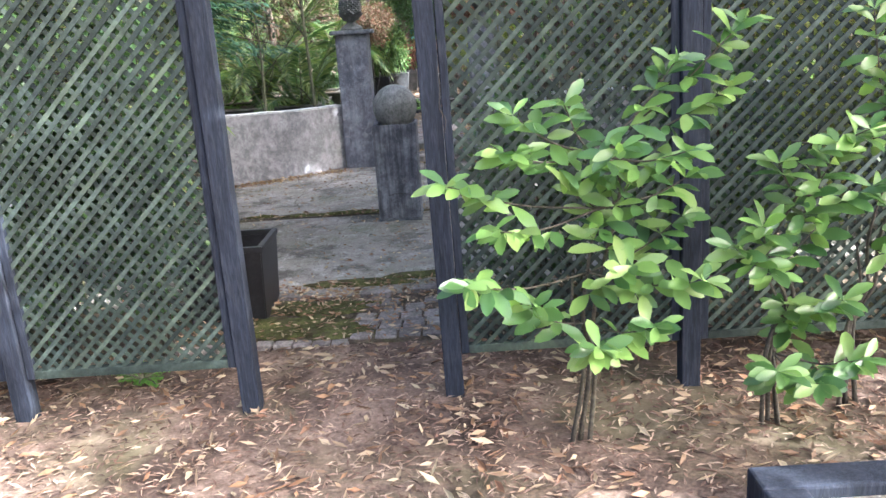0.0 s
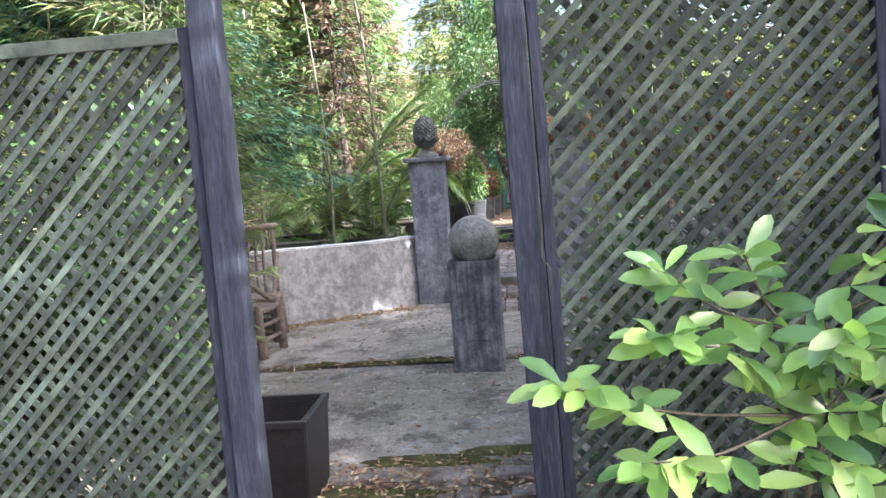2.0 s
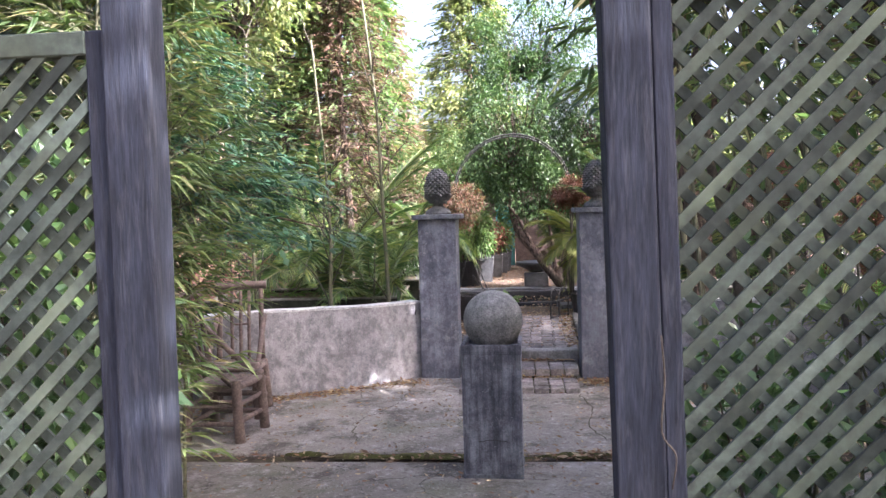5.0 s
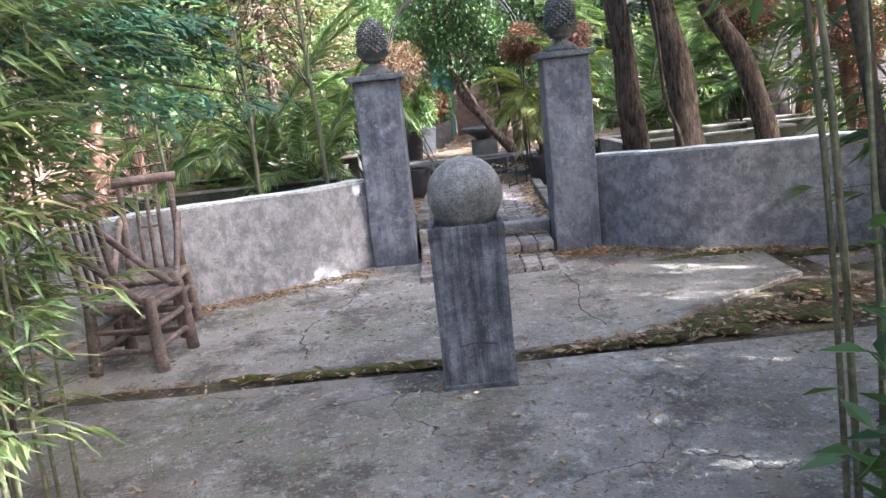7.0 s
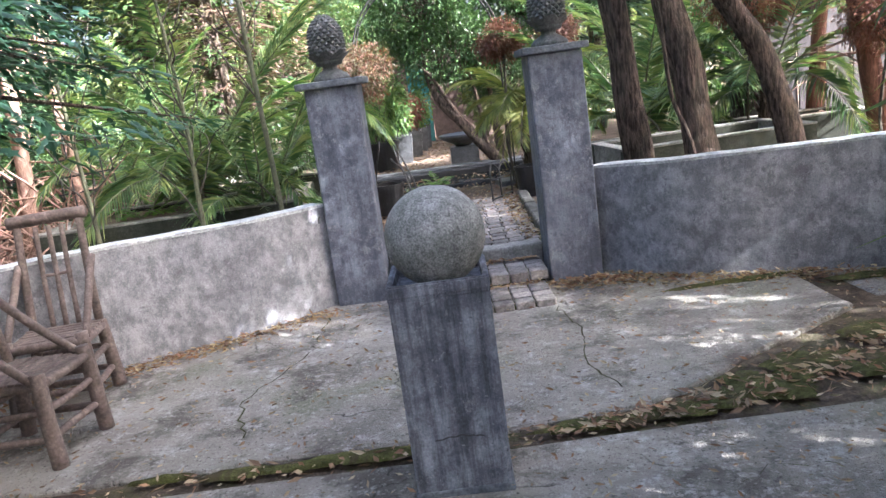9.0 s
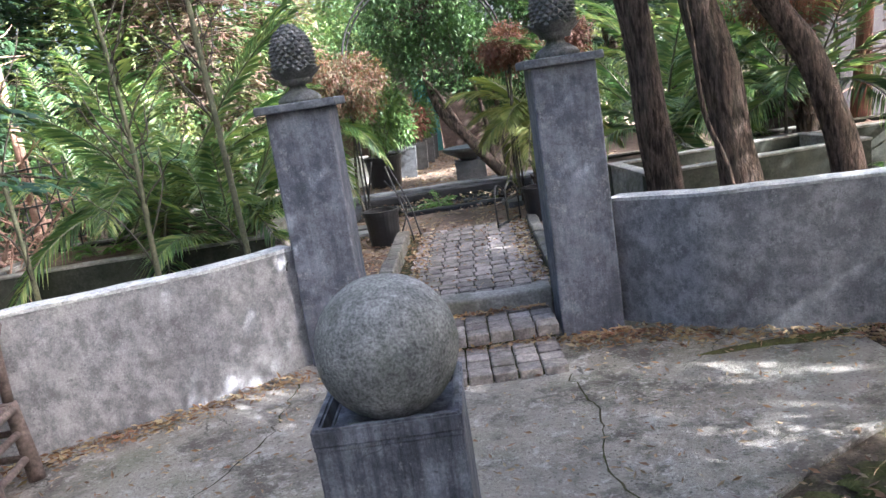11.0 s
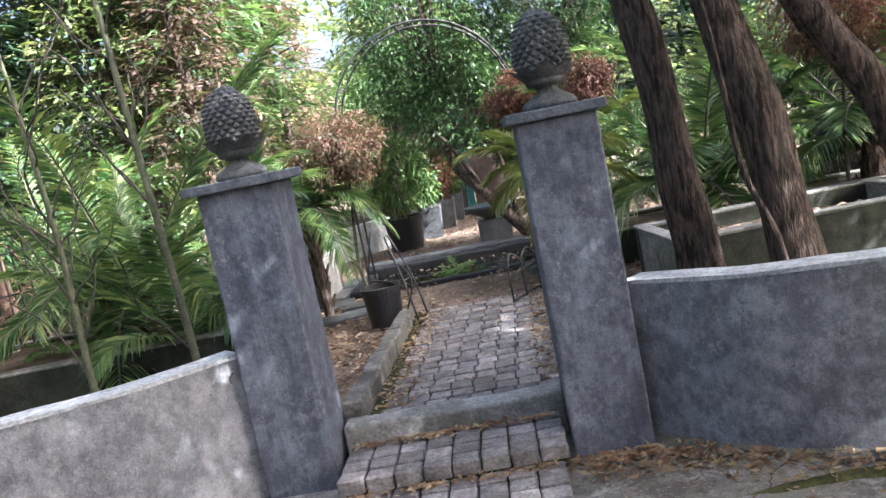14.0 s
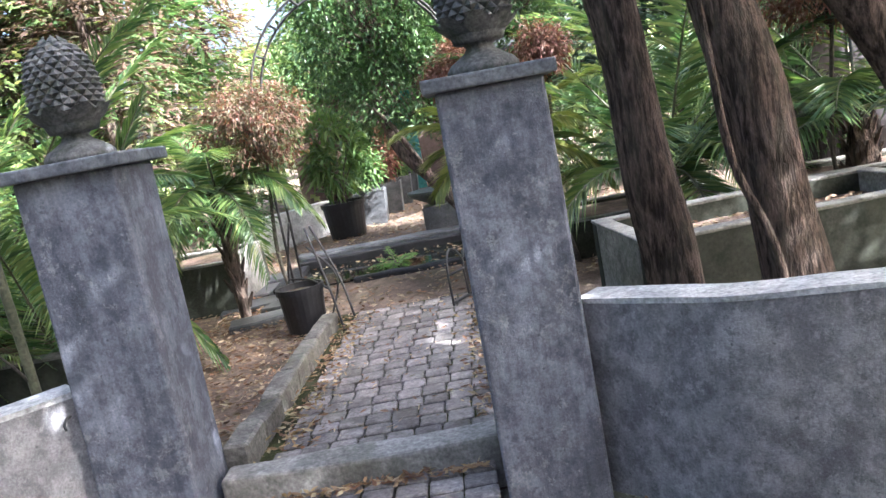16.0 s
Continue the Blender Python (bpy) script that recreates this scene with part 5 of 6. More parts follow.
# ---- black box planter inside the gateway ----
def hollow_box(bm_parent, name, x0, x1, y0, y1, z0, z1, th, material, inset=0.03, depth=0.12):
    """A tapering open box."""
    bm = bmesh.new()
    def ring(x0, x1, y0, y1, z):
        return [bm.verts.new(p) for p in ((x0, y0, z), (x1, y0, z), (x1, y1, z), (x0, y1, z))]
    a = ring(x0 + inset, x1 - inset, y0 + inset, y1 - inset, z0)
    b = ring(x0, x1, y0, y1, z1)
    c = ring(x0 + th, x1 - th, y0 + th, y1 - th, z1)
    d = ring(x0 + th + inset * 0.3, x1 - th - inset * 0.3, y0 + th + inset * 0.3, y1 - th - inset * 0.3, z1 - depth)
    for p, q in ((a, b), (b, c), (c, d)):
        for k in range(4):
            bm.faces.new([p[k], p[(k + 1) % 4], q[(k + 1) % 4], q[k]])
    bm.faces.new(d)
    bm.faces.new(a[::-1])
    bmesh.ops.recalc_face_normals(bm, faces=bm.faces)
    bmesh.ops.bevel(bm, geom=[e for e in bm.edges if min(v.co.z for v in e.verts) > z1 - 0.01 or abs(e.verts[0].co.z - e.verts[1].co.z) > 0.2], offset=0.006, segments=2, affect="EDGES")
    return part(name, bm, material, bm_parent)


bp = thing("box_planter", "square black plastic planter with a thick rim", "planter", (-0.7, 5.07, 0))
hollow_box(bp, "tub", -0.95, -0.45, 4.84, 5.3, -0.005, 0.465, 0.022, BLACKPLASTIC, 0.025, 0.2)

for b in ((-0.956, -0.444, 4.834, 4.866), (-0.956, -0.444, 5.274, 5.306), (-0.956, -0.924, 4.867, 5.273), (-0.476, -0.444, 4.867, 5.273)):
    part("rim", slab(*b, 0.438, 0.472, 0.004, 2), BLACKPLASTIC, bp)
part("soil", slab(-0.92, -0.48, 4.87, 5.27, 0.2, 0.275, 0.0, 1, 0.012, 5), SOIL, bp, "dry soil low inside the tub")

# raised black kerb in front
fk = thing("kerb_bed", "dark painted concrete bed edging filled with soil", "planter", (2.2, 2.25, 0))
for b in ((1.6, 3.4, 2.61, 2.75), (1.6, 1.74, 1.15, 2.61), (1.74, 3.4, 1.15, 1.29)):
    part("edging", slab(*b, -0.05, 0.15, 0.012, 2, 0.005, 5), POST, fk)
part("fill", slab(1.74, 3.4, 1.29, 2.61, -0.05, 0.1, 0.0, 1, 0.012, 6), CONCRETE, fk, "grey gravelly fill")


# ---- rustic chairs ----
def chair(at, turn, label):
    """Rustic log chair facing +x before it is turned."""
    t = thing("rustic_chair", label, "chair", (0, 0, 0), "rustic log chairs")
    W, Dp, S = 0.21, 0.21, 0.43
    def log(name, a, b, r0, r1=None, lab=""):
        ln = bend([a, Vector(a).lerp(Vector(b), 0.5) + Vector((random.uniform(-1, 1), random.uniform(-1, 1), random.uniform(-1, 1))) * 0.006, b], 4)
        Geo().tube(ln, taper(len(ln), r0, r1 or r0 * 0.9), 10, 0.004).part(name, LOG, t, lab, smooth=True)
    for sx in (-1, 1):
        for sy in (-1, 1):
            log("leg", (sx * Dp * 1.06, sy * W * 1.06, 0), (sx * Dp * 0.94, sy * W * 0.96, S + (0.04 if sx > 0 else 0.0)), 0.042, 0.036)
    for z, k in ((0.13, 0.02), (0.27, 0.019), (S - 0.03, 0.025)):
        for sy in (-1, 1):
            log("side_rail", (-Dp, sy * W, z), (Dp, sy * W, z + 0.01), k)
        log("front_rail", (Dp, -W, z + 0.02), (Dp, W, z + 0.02), k)
        log("back_rail", (-Dp, -W, z), (-Dp, W, z), k)
    for i in range(7):
        x = -Dp + 0.035 + i * 0.058
        part("seat_slat", rotated(slab(-0.025, 0.025, -W - 0.01, W + 0.01, S - 0.012, S + 0.008, 0.006, 2), Matrix.Translation((x, 0, random.uniform(-0.003, 0.003)))), LOG, t)
    for sy in (-1, 1):
        log("back_post", (-Dp, sy * W * 0.92, S), (-Dp - 0.09, sy * W * 0.86, 1.06), 0.026, 0.022)
        log("arm_brace", (-Dp - 0.06, sy * W, 0.82), (Dp * 0.82, sy * W * 1.02, S + 0.0), 0.024)
    for y in (-0.075, 0.0, 0.075):
        log("spindle", (-Dp, y, S), (-Dp - 0.08, y, 1.04), 0.016)
    log("ladder_rung", (-Dp - 0.04, -0.09, 0.75), (-Dp - 0.04, 0.09, 0.75), 0.01)
    log("top_rail", (-Dp - 0.09, -W * 1.08, 1.08), (-Dp - 0.09, W * 1.08, 1.09), 0.038, 0.036)
    t.matrix_basis = pose(*at, 0, 0, turn)
    return t


random.seed(5)
chair((-1.9, 8.28, 0.002), -6, "weathered rustic log chair with diagonal arm braces")
chair((-2.04, 8.93, 0.002), -82, "weathered rustic log chair with a spindle back against the wall")


# ---- pots ----
def round_pot(x, y, z, r, h, label, material=BLACKPLASTIC, soil=True):
    t = thing("plant_pot", label, "pot", (x, y, z), "black plant pots")
    bm = bmesh.new()
    spin(bm, [(0, 0), (r * 0.82, 0), (r * 0.97, h * 0.86), (r * 0.97, h * 0.88), (r * 1.05, h * 0.88), (r * 1.05, h), (r * 0.95, h), (r * 0.93, h * 0.85), (0, h * 0.84)], (x, y, z))
    part("tub", bm, material, t)
    if soil:
        sm = bmesh.new()
        spin(sm, [(0, h * 0.86), (r * 0.9, h * 0.86), (r * 0.9, h * 0.8)], (x, y, z + 0.006))
        part("soil", sm, SOIL, t)
    return t


round_pot(-0.26, 13.15, 0.19, 0.175, 0.36, "black plastic plant pot beside the path")
round_pot(1.32, 13.3, 0.19, 0.16, 0.34, "black plastic plant pot behind the gate pillar")
round_pot(-0.58, 18.3, 0.19, 0.3, 0.5, "large black plant pot along the far path")
round_pot(1.9, 14.4, 0.19, 0.17, 0.38, "black plastic plant pot in the back bed")


# ---- iron arch and stands ----
def rods(name, label, category, lines, r, group=""):
    t = thing(name, label, category, lines[0][0], group)
    for ln in lines:
        Geo().tube(ln, r, 6).part("rod", IRON, t, smooth=True)
    return t


def arch():
    lines = []
    cx, rad, spring = 0.38, 0.86, 1.95
    for y in (13.95, 14.3):
        pts = [Vector((cx - rad, y, 0.15)), Vector((cx - rad, y, 1.0))]
        pts += [Vector((cx - rad * math.cos(math.pi * k / 20), y, spring + rad * math.sin(math.pi * k / 20))) for k in range(21)]
        pts += [Vector((cx + rad, y, 1.0)), Vector((cx + rad, y, 0.15))]
        lines.append(pts)
    for k in range(1, 20, 2):
        p = Vector((cx - rad * math.cos(math.pi * k / 20), 13.95, spring + rad * math.sin(math.pi * k / 20)))
        lines.append([p, p + Vector((0, 0.35, 0))])
    rods("garden_arch", "thin black iron garden arch over the path", "arch", lines, 0.011)


arch()
rods("plant_stand", "black iron plant stand with curved legs beside the path", "plant stand",
     [bend([(0.04, 12.96, 0.2), (-0.02, 13.05, 0.5), (-0.16, 13.3, 0.95)], 5), bend([(0.1, 13.2, 0.2), (0.02, 13.3, 0.55), (-0.14, 13.4, 0.95)], 5), bend([(-0.45, 13.5, 0.2), (-0.4, 13.5, 0.6), (-0.3, 13.45, 1.0)], 5),
      bend([(-0.12, 13.45, 0.2), (-0.02, 13.45, 0.52), (-0.2, 13.4, 0.8)], 5), bend([(-0.02, 13.05, 0.5), (-0.2, 13.3, 0.55), (-0.41, 13.5, 0.55)], 5)], 0.009, "plant stands")
rods("plant_stand", "low black iron hoop trellis at the path edge", "plant stand",
     [bend([(0.86, 12.98, 0.2), (0.86, 12.98, 0.5), (0.9, 13.1, 0.62), (0.98, 13.2, 0.5), (0.98, 13.2, 0.2)], 5), bend([(0.98, 13.2, 0.2), (0.98, 13.2, 0.52), (1.05, 13.32, 0.62), (1.12, 13.45, 0.5), (1.12, 13.45, 0.2)], 5),
      [(0.86, 12.98, 0.24), (1.12, 13.45, 0.24)], [(0.86, 12.98, 0.45), (1.12, 13.45, 0.45)]], 0.009, "plant stands")
grid = []
for k in range(6):
    grid.append([(-3.5 + 0.11 * k, 12.55, 0.3), (-3.52 + 0.11 * k, 12.6, 1.55)])
for k in range(7):
    grid.append([(-3.55, 12.555, 0.45 + 0.17 * k), (-2.92, 12.6, 0.47 + 0.17 * k)])
rods("iron_trellis", "black iron grid trellis leaning by the brush pile", "trellis", grid, 0.009)

# ---- pond ----
pond = thing("pond", "dark garden pond with black liner edges", "pond", (0.3, 15.4, 0.15))
part("water", slab(-0.75, 1.5, 14.85, 15.95, 0.19, 0.212, 0.0), WATER, pond)
for b, z in (((-0.85, 1.6, 15.92, 16.18), 0.3), ((-0.9, -0.72, 14.8, 15.92), 0.265), ((1.5, 1.7, 14.8, 15.92), 0.26)):
    part("rim", slab(*b, 0.1, z, 0.02, 2, 0.02, 8), LINER, pond, "wrinkled black liner edge")
part("near_rim", slab(-0.1, 1.5, 14.74, 14.86, 0.1, 0.235, 0.02, 2, 0.02, 8), LINER, pond)
part("coping_plank", slab(-0.9, 1.6, 16.12, 16.36, 0.2, 0.335, 0.01, 1, 0.012, 6), SLATE, pond, "grey slate coping")
for k, (x, y, w, d, a) in enumerate(((-1.05, 14.5, 0.5, 0.42, 8), (-1.15, 15.1, 0.46, 0.55, -5), (-1.1, 15.7, 0.44, 0.5, 4), (-0.75, 13.75, 0.55, 0.32, 14), (-0.62, 14.15, 0.4, 0.3, -12), (1.3, 14.5, 0.5, 0.4, 10))):
    tagged(part("slate_slab", rotated(slab(-w / 2, w / 2, -d / 2, d / 2, 0.15, 0.225 + 0.006 * k, 0.012, 1, 0.012, 4), Matrix.Translation((x, y, 0)) @ Matrix.Rotation(radians(a), 4, "Z")), SLATE, None),
           "flat grey slate slab lying beside the pond", "slab", "slate slabs")


def fern(x, y, z, r, n, label, seed):
    random.seed(seed)
    t = thing("fern", label, "fern", (x, y, z), "ferns")
    ra, lf = Geo(), Geo()
    for k in range(n):
        frond(ra, lf, (x, y, z), k * 2.4 + random.uniform(-0.3, 0.3), r * random.uniform(0.7, 1.1), random.uniform(0.4, 1.0), random.uniform(0.6, 1.1), n=16, leaf=r * 0.22, width=0.016)
    tagged(ra.part("frond_rib", GREENCANE, t), kind="stuff")
    tagged(lf.part("frond_foliage", FERN, t), kind="stuff")


fern(0.3, 15.15, 0.2, 0.3, 12, "bright green water fern in the pond", 91)
fern(3.4, 10.75, 0.45, 0.5, 14, "green fern growing behind the wall", 92)
fern(3.7, 10.4, 0.5, 0.45, 14, "green fern growing behind the wall", 93)
fern(-0.95, 4.1, 0.0, 0.14, 9, "small green weed under the lattice fence", 94)
fern(-2.6, 12.2, 0.6, 0.5, 12, "green fern in the planter", 95)


# ---- far garden ----
fb = thing("fountain", "dark stone basin on a square base beyond the pond", "fountain", (0.78, 17.1, 0.19))
part("base", slab(0.56, 1.0, 16.92, 17.3, 0.15, 0.54, 0.015, 2, 0.006, 3), SLATE, fb)
bm = bmesh.new()
spin(bm, [(0, 0.54), (0.12, 0.54), (0.16, 0.58), (0.36, 0.68), (0.38, 0.73), (0.35, 0.735), (0.14, 0.66), (0, 0.65)], (0.78, 17.1, 0))
part("basin", bm, SLATE, fb, "shallow dark bowl", smooth=True)


def box_pot(x, y, s, h, label):
    t = thing("square_planter", label, "planter", (x, y, 0.19), "square planters")
    hollow_box(t, "tub", x - s, x + s, y - s, y + s, 0.17, 0.19 + h, 0.03, SLATE, 0.04, 0.1)
    return t


for k, (x, y) in enumerate(((-0.3, 19.3), (-0.12, 20.4), (0.0, 21.4), (0.08, 22.3))):
    box_pot(x, y, 0.24, 0.5, "dark square planter along the far path")


def shrub(x, y, z, r, h, material, label, seed, clumps=60, length=0.11, width=0.035, template=THIN, stems=8):
    global rng
    rng = np.random.default_rng(seed)
    t = thing("shrub", label, "shrub", (x, y, z), "garden shrubs")
    st = Geo()
    P, D, N, C = clumped((x, y, z + h * 0.6), (r, r, h * 0.5), clumps, 26, 0.16, 0.15)
    for c in C[: max(stems, clumps // 4)]:
        st.tube(bend([(x + rng.normal() * 0.03, y + rng.normal() * 0.03, z - 0.03), (x + (c[0] - x) * 0.35, y + (c[1] - y) * 0.35, z + (c[2] - z) * 0.55), tuple(c)], 3), taper(7, 0.01, 0.003), 4)
    tagged(st.part("branchwork", TWIG, t), kind="stuff")
    Geo().leaves(P, D, N, rng.uniform(0.7, 1.2, len(P)) * length, rng.uniform(0.8, 1.2, len(P)) * width, template).part("leaves", material, t)


shrub(-0.58, 18.3, 0.6, 0.5, 1.3, POTLEAF, "leafy green shrub in a large black pot", 101, 26, 0.26, 0.05)
for k, (x, y) in enumerate(((-0.3, 19.3), (-0.12, 20.4), (0.0, 21.4), (0.08, 22.3))):
    shrub(x, y, 0.62, 0.32, 0.7 + 0.1 * (k % 2), RUST if k == 1 else POTLEAF, "potted shrub in a square planter", 102 + k, 34, 0.12, 0.04)
shrub(-1.7, 16.8, 0.15, 0.8, 1.4, BROAD, "dark shrub beside the far wall", 110, 80, 0.09, 0.035, SMALL)
shrub(2.6, 17.6, 0.15, 0.9, 1.5, BROAD, "dark shrub behind the pond", 111, 90, 0.09, 0.035, SMALL)
shrub(-4.4, 14.6, 0.15, 0.9, 1.5, BROAD, "dark undergrowth behind the palms", 112, 90, 0.09, 0.035, SMALL)
shrub(-3.1, 14.7, 0.15, 0.9, 1.9, BROAD, "dark undergrowth behind the palms", 125, 90, 0.09, 0.035, SMALL)
shrub(-5.2, 13.5, 0.15, 0.9, 2.0, BROAD, "dark undergrowth behind the brush pile", 126, 90, 0.09, 0.035, SMALL)
shrub(3.9, 14.4, 0.15, 0.9, 1.6, BROAD, "dark undergrowth behind the beds", 113, 90, 0.09, 0.035, SMALL)
shrub(5.2, 10.9, 0.15, 0.7, 1.3, FERN, "bright green undergrowth behind the wall", 114, 60, 0.1, 0.04, SMALL)
shrub(4.3, 10.2, 0.4, 0.5, 0.7, FERN, "bright green undergrowth behind the wall", 115, 50, 0.08, 0.03, SMALL)
shrub(-0.9, 23.6, 0.15, 0.8, 1.8, SUNLIT, "pale shrub beside the shed", 116, 70, 0.12, 0.05, SMALL)
shrub(1.6, 23.0, 0.15, 0.8, 1.6, SUNLIT, "pale shrub beside the shed", 117, 70, 0.12, 0.05, SMALL)
shrub(-4.6, 6.8, 0.0, 0.9, 1.8, BROAD, "dark undergrowth behind the bamboo", 118, 80, 0.1, 0.04, SMALL)
shrub(5.3, 5.2, 0.0, 0.9, 2.2, BROAD, "dark undergrowth behind the bamboo", 119, 90, 0.1, 0.04, SMALL)
shrub(3.6, 4.5, 0.0, 0.7, 1.5, BROAD, "dark undergrowth behind the lattice fence", 120, 80, 0.09, 0.035, SMALL)
shrub(2.0, 4.5, 0.0, 0.6, 1.5, BROAD, "dark undergrowth behind the lattice fence", 121, 80, 0.09, 0.035, SMALL)
shrub(1.1, 4.5, 0.0, 0.35, 1.4, BROAD, "dark undergrowth behind the lattice fence", 122, 50, 0.09, 0.035, SMALL)
shrub(-1.4, 4.35, 0.0, 0.45, 1.6, BROAD, "dark undergrowth behind the lattice fence", 123, 80, 0.09, 0.035, SMALL)
shrub(-1.95, 4.5, 0.0, 0.55, 2.3, BROAD, "dark undergrowth behind the lattice fence", 127, 130, 0.1, 0.045, SMALL)
shrub(-0.95, 4.42, 0.0, 0.3, 1.9, BROAD, "dark undergrowth behind the lattice fence", 128, 80, 0.09, 0.04, SMALL)
shrub(-2.9, 4.5, 0.0, 0.5, 2.2, BROAD, "dark undergrowth behind the lattice fence", 129, 110, 0.1, 0.045, SMALL)
shrub(-2.6, 4.4, 0.0, 0.6, 1.8, BROAD, "dark undergrowth behind the lattice fence", 124, 80, 0.09, 0.035, SMALL)

shed = thing("garden_shed", "brick garden shed with a teal door", "shed", (0.3, 24.2, 0.19))
part("wall", slab(-2.2, -0.12, 23.8, 24.0, 0.1, 2.6, 0.01), BRICKW, shed)
part("wall", slab(0.42, 3.0, 23.8, 24.0, 0.1, 2.6, 0.01), BRICKW, shed)
part("lintel", slab(-0.12, 0.42, 23.8, 24.0, 2.25, 2.6, 0.01), BRICKW, shed)
part("door", slab(-0.1, 0.4, 23.88, 23.93, 0.2, 2.24, 0.01), TEAL, shed, "teal painted door")
part("roof", slab(-2.4, 3.2, 23.5, 26.5, 2.62, 2.72, 0.01), SLATE, shed)
part("back_wall", slab(-2.2, 3.0, 26.2, 26.4, 0.1, 2.6, 0.01), BRICKW, shed)
lw = thing("low_white_wall", "low whitewashed wall along the far path", "wall", (-1.5, 18.3, 0.15))
part("wall_body", rotated(slab(-1.1, 0.95, -0.09, 0.09, 0.1, 0.68, 0.015, 2, 0.008, 5), Matrix.Translation((-1.5, 18.35, 0)) @ Matrix.Rotation(radians(54), 4, "Z")), WHITEWALL, lw)

# plank fence at the right-hand garden edge
pf = thing("plank_fence", "weathered grey vertical plank fence behind the beds", "fence", (5.2, 13.4, 0.15))
for k in range(16):
    x = 3.9 + k * 0.165
    part("plank", slab(x, x + 0.155, 14.02 - 0.02 * (k % 2), 14.05 - 0.02 * (k % 2), 0.1, 1.75 + 0.04 * math.sin(k * 2.1), 0.004), GREYPLANK, pf)
for z in (0.5, 1.4):
    part("rail", slab(3.9, 6.6, 14.055, 14.11, z, z + 0.07, 0.004), GREYPLANK, pf)


def dead_trunk(base, tip, r, label, material, seed):
    random.seed(seed)
    t = thing("old_cedar", label, "tree", base, "bare cedars")
    mid = Vector(base).lerp(Vector(tip), 0.5) + Vector((random.uniform(-0.15, 0.15), 0, 0))
    ln = bend([base, mid, tip], 7)
    Geo().tube(ln, taper(len(ln), r, r * 0.55), 9, r * 0.3).part("trunk", material, t, smooth=True)
    g = Geo()
    for k in range(22):
        p = ln[random.randint(2, len(ln) - 1)]
        a = random.uniform(0, 6.28)
        q = p + Vector((math.cos(a), math.sin(a), random.uniform(-0.3, 0.6))) * random.uniform(0.3, 0.9)
        g.tube(bend([p, p.lerp(q, 0.5) + Vector((0, 0, random.uniform(-0.1, 0.1))), q], 3), taper(7, 0.014, 0.003), 4)
    tagged(g.part("branchwork", PALECEDAR, t), kind="stuff")


for k, (b, tp, r) in enumerate((((4.9, 12.4, 0.1), (4.3, 12.3, 2.9), 0.13), ((5.4, 12.0, 0.1), (5.1, 12.2, 3.4), 0.14), ((4.6, 13.5, 0.1), (4.9, 13.4, 3.2), 0.1), ((5.7, 13.0, 0.1), (5.3, 13, 3.5), 0.13))):
    dead_trunk(b, tp, r, "red-barked cedar with bare dead branches", REDCEDAR, 130 + k)
for k, (b, tp, r) in enumerate((((-4.0, 12.6, 0.1), (-3.9, 12.7, 3.0), 0.09), ((-4.5, 12.2, 0.1), (-4.4, 12.3, 3.2), 0.1), ((-3.7, 13.3, 0.1), (-3.8, 13.4, 3.0), 0.07), ((-5.0, 12.9, 0.1), (-4.8, 12.8, 3.4), 0.1), ((-4.2, 11.6, 0.1), (-4.3, 11.8, 3.2), 0.09))):
    dead_trunk(b, tp, r, "pale sunlit bare conifer stem with dead branches", PALECEDAR, 140 + k)


def brush_pile():
    random.seed(150)
    t = thing("brush_pile", "heap of pale dry sticks and cut branches", "brush pile", (-4.1, 12.0, 0.15))
    g = Geo()
    for k in range(420):
        p = Vector((random.uniform(-5.3, -3.0), random.uniform(11.3, 13.0), 0.2 + abs(random.gauss(0, 0.42))))
        a = random.uniform(0, 6.28)
        d = Vector((math.cos(a), math.sin(a), random.uniform(-0.5, 1.3))).normalized() * random.uniform(0.2, 0.8)
        p.z = max(p.z, 0.2 - min(0, d.z))
        g.tube([p, p + d * 0.5 + Vector((0, 0, 0.03)), p + d], [random.uniform(0.006, 0.02), 0.01, 0.004], 4)
    tagged(g.part("brushwood", PALECEDAR, t), kind="stuff")


brush_pile()
for k, (x, y, s) in enumerate(((-2.75, 11.15, 0.3), (-3.1, 10.9, 0.34), (-2.9, 12.3, 0.25), (-2.4, 11.0, 0.22))):
    bm = bmesh.new()
    bmesh.ops.create_icosphere(bm, subdivisions=3, radius=s)
    for v in bm.verts:
        v.co *= 1 + 0.28 * noise.noise(v.co * 4 + Vector((k * 7, 0, 0)))
        v.co.z *= 0.75
        v.co += Vector((x, y, 0.15 + s * 0.5))
    tagged(part("boulder", bm, PALECON, None), "pale grey boulder behind the garden wall", "rock", "boulders")


KERB = surface("mossy_kerb_block", (0.07, 0.066, 0.056), (0.19, 0.18, 0.16), 5, 60, 0.93, 0.2, 0.9, 0.012, (0.07, 0.075, 0.04), 3.0, 0.6, per_object=0.2)


# ---- fallen leaves ----
def litter(name, n, place, length, width, material, label, seed, z=0.0, template=CURL):
    global rng
    rng = np.random.default_rng(seed)
    P = np.array([place() for _ in range(n)])
    P = np.column_stack([P[:, 0], P[:, 1], (P[:, 2] if P.shape[1] > 2 else np.full(n, z)) + rng.uniform(0.002, 0.012, n)])
    a = rng.uniform(0, 2 * math.pi, n)
    D = np.column_stack([np.cos(a), np.sin(a), rng.normal(size=n) * 0.18])
    N = np.column_stack([rng.normal(size=n) * 0.28, rng.normal(size=n) * 0.28, np.ones(n)])
    return tagged(Geo().leaves(P, D, N, rng.uniform(0.5, 1.3, n) * length, rng.uniform(0.6, 1.2, n) * width, template).part(name, material), label, "fallen leaves", kind="stuff")


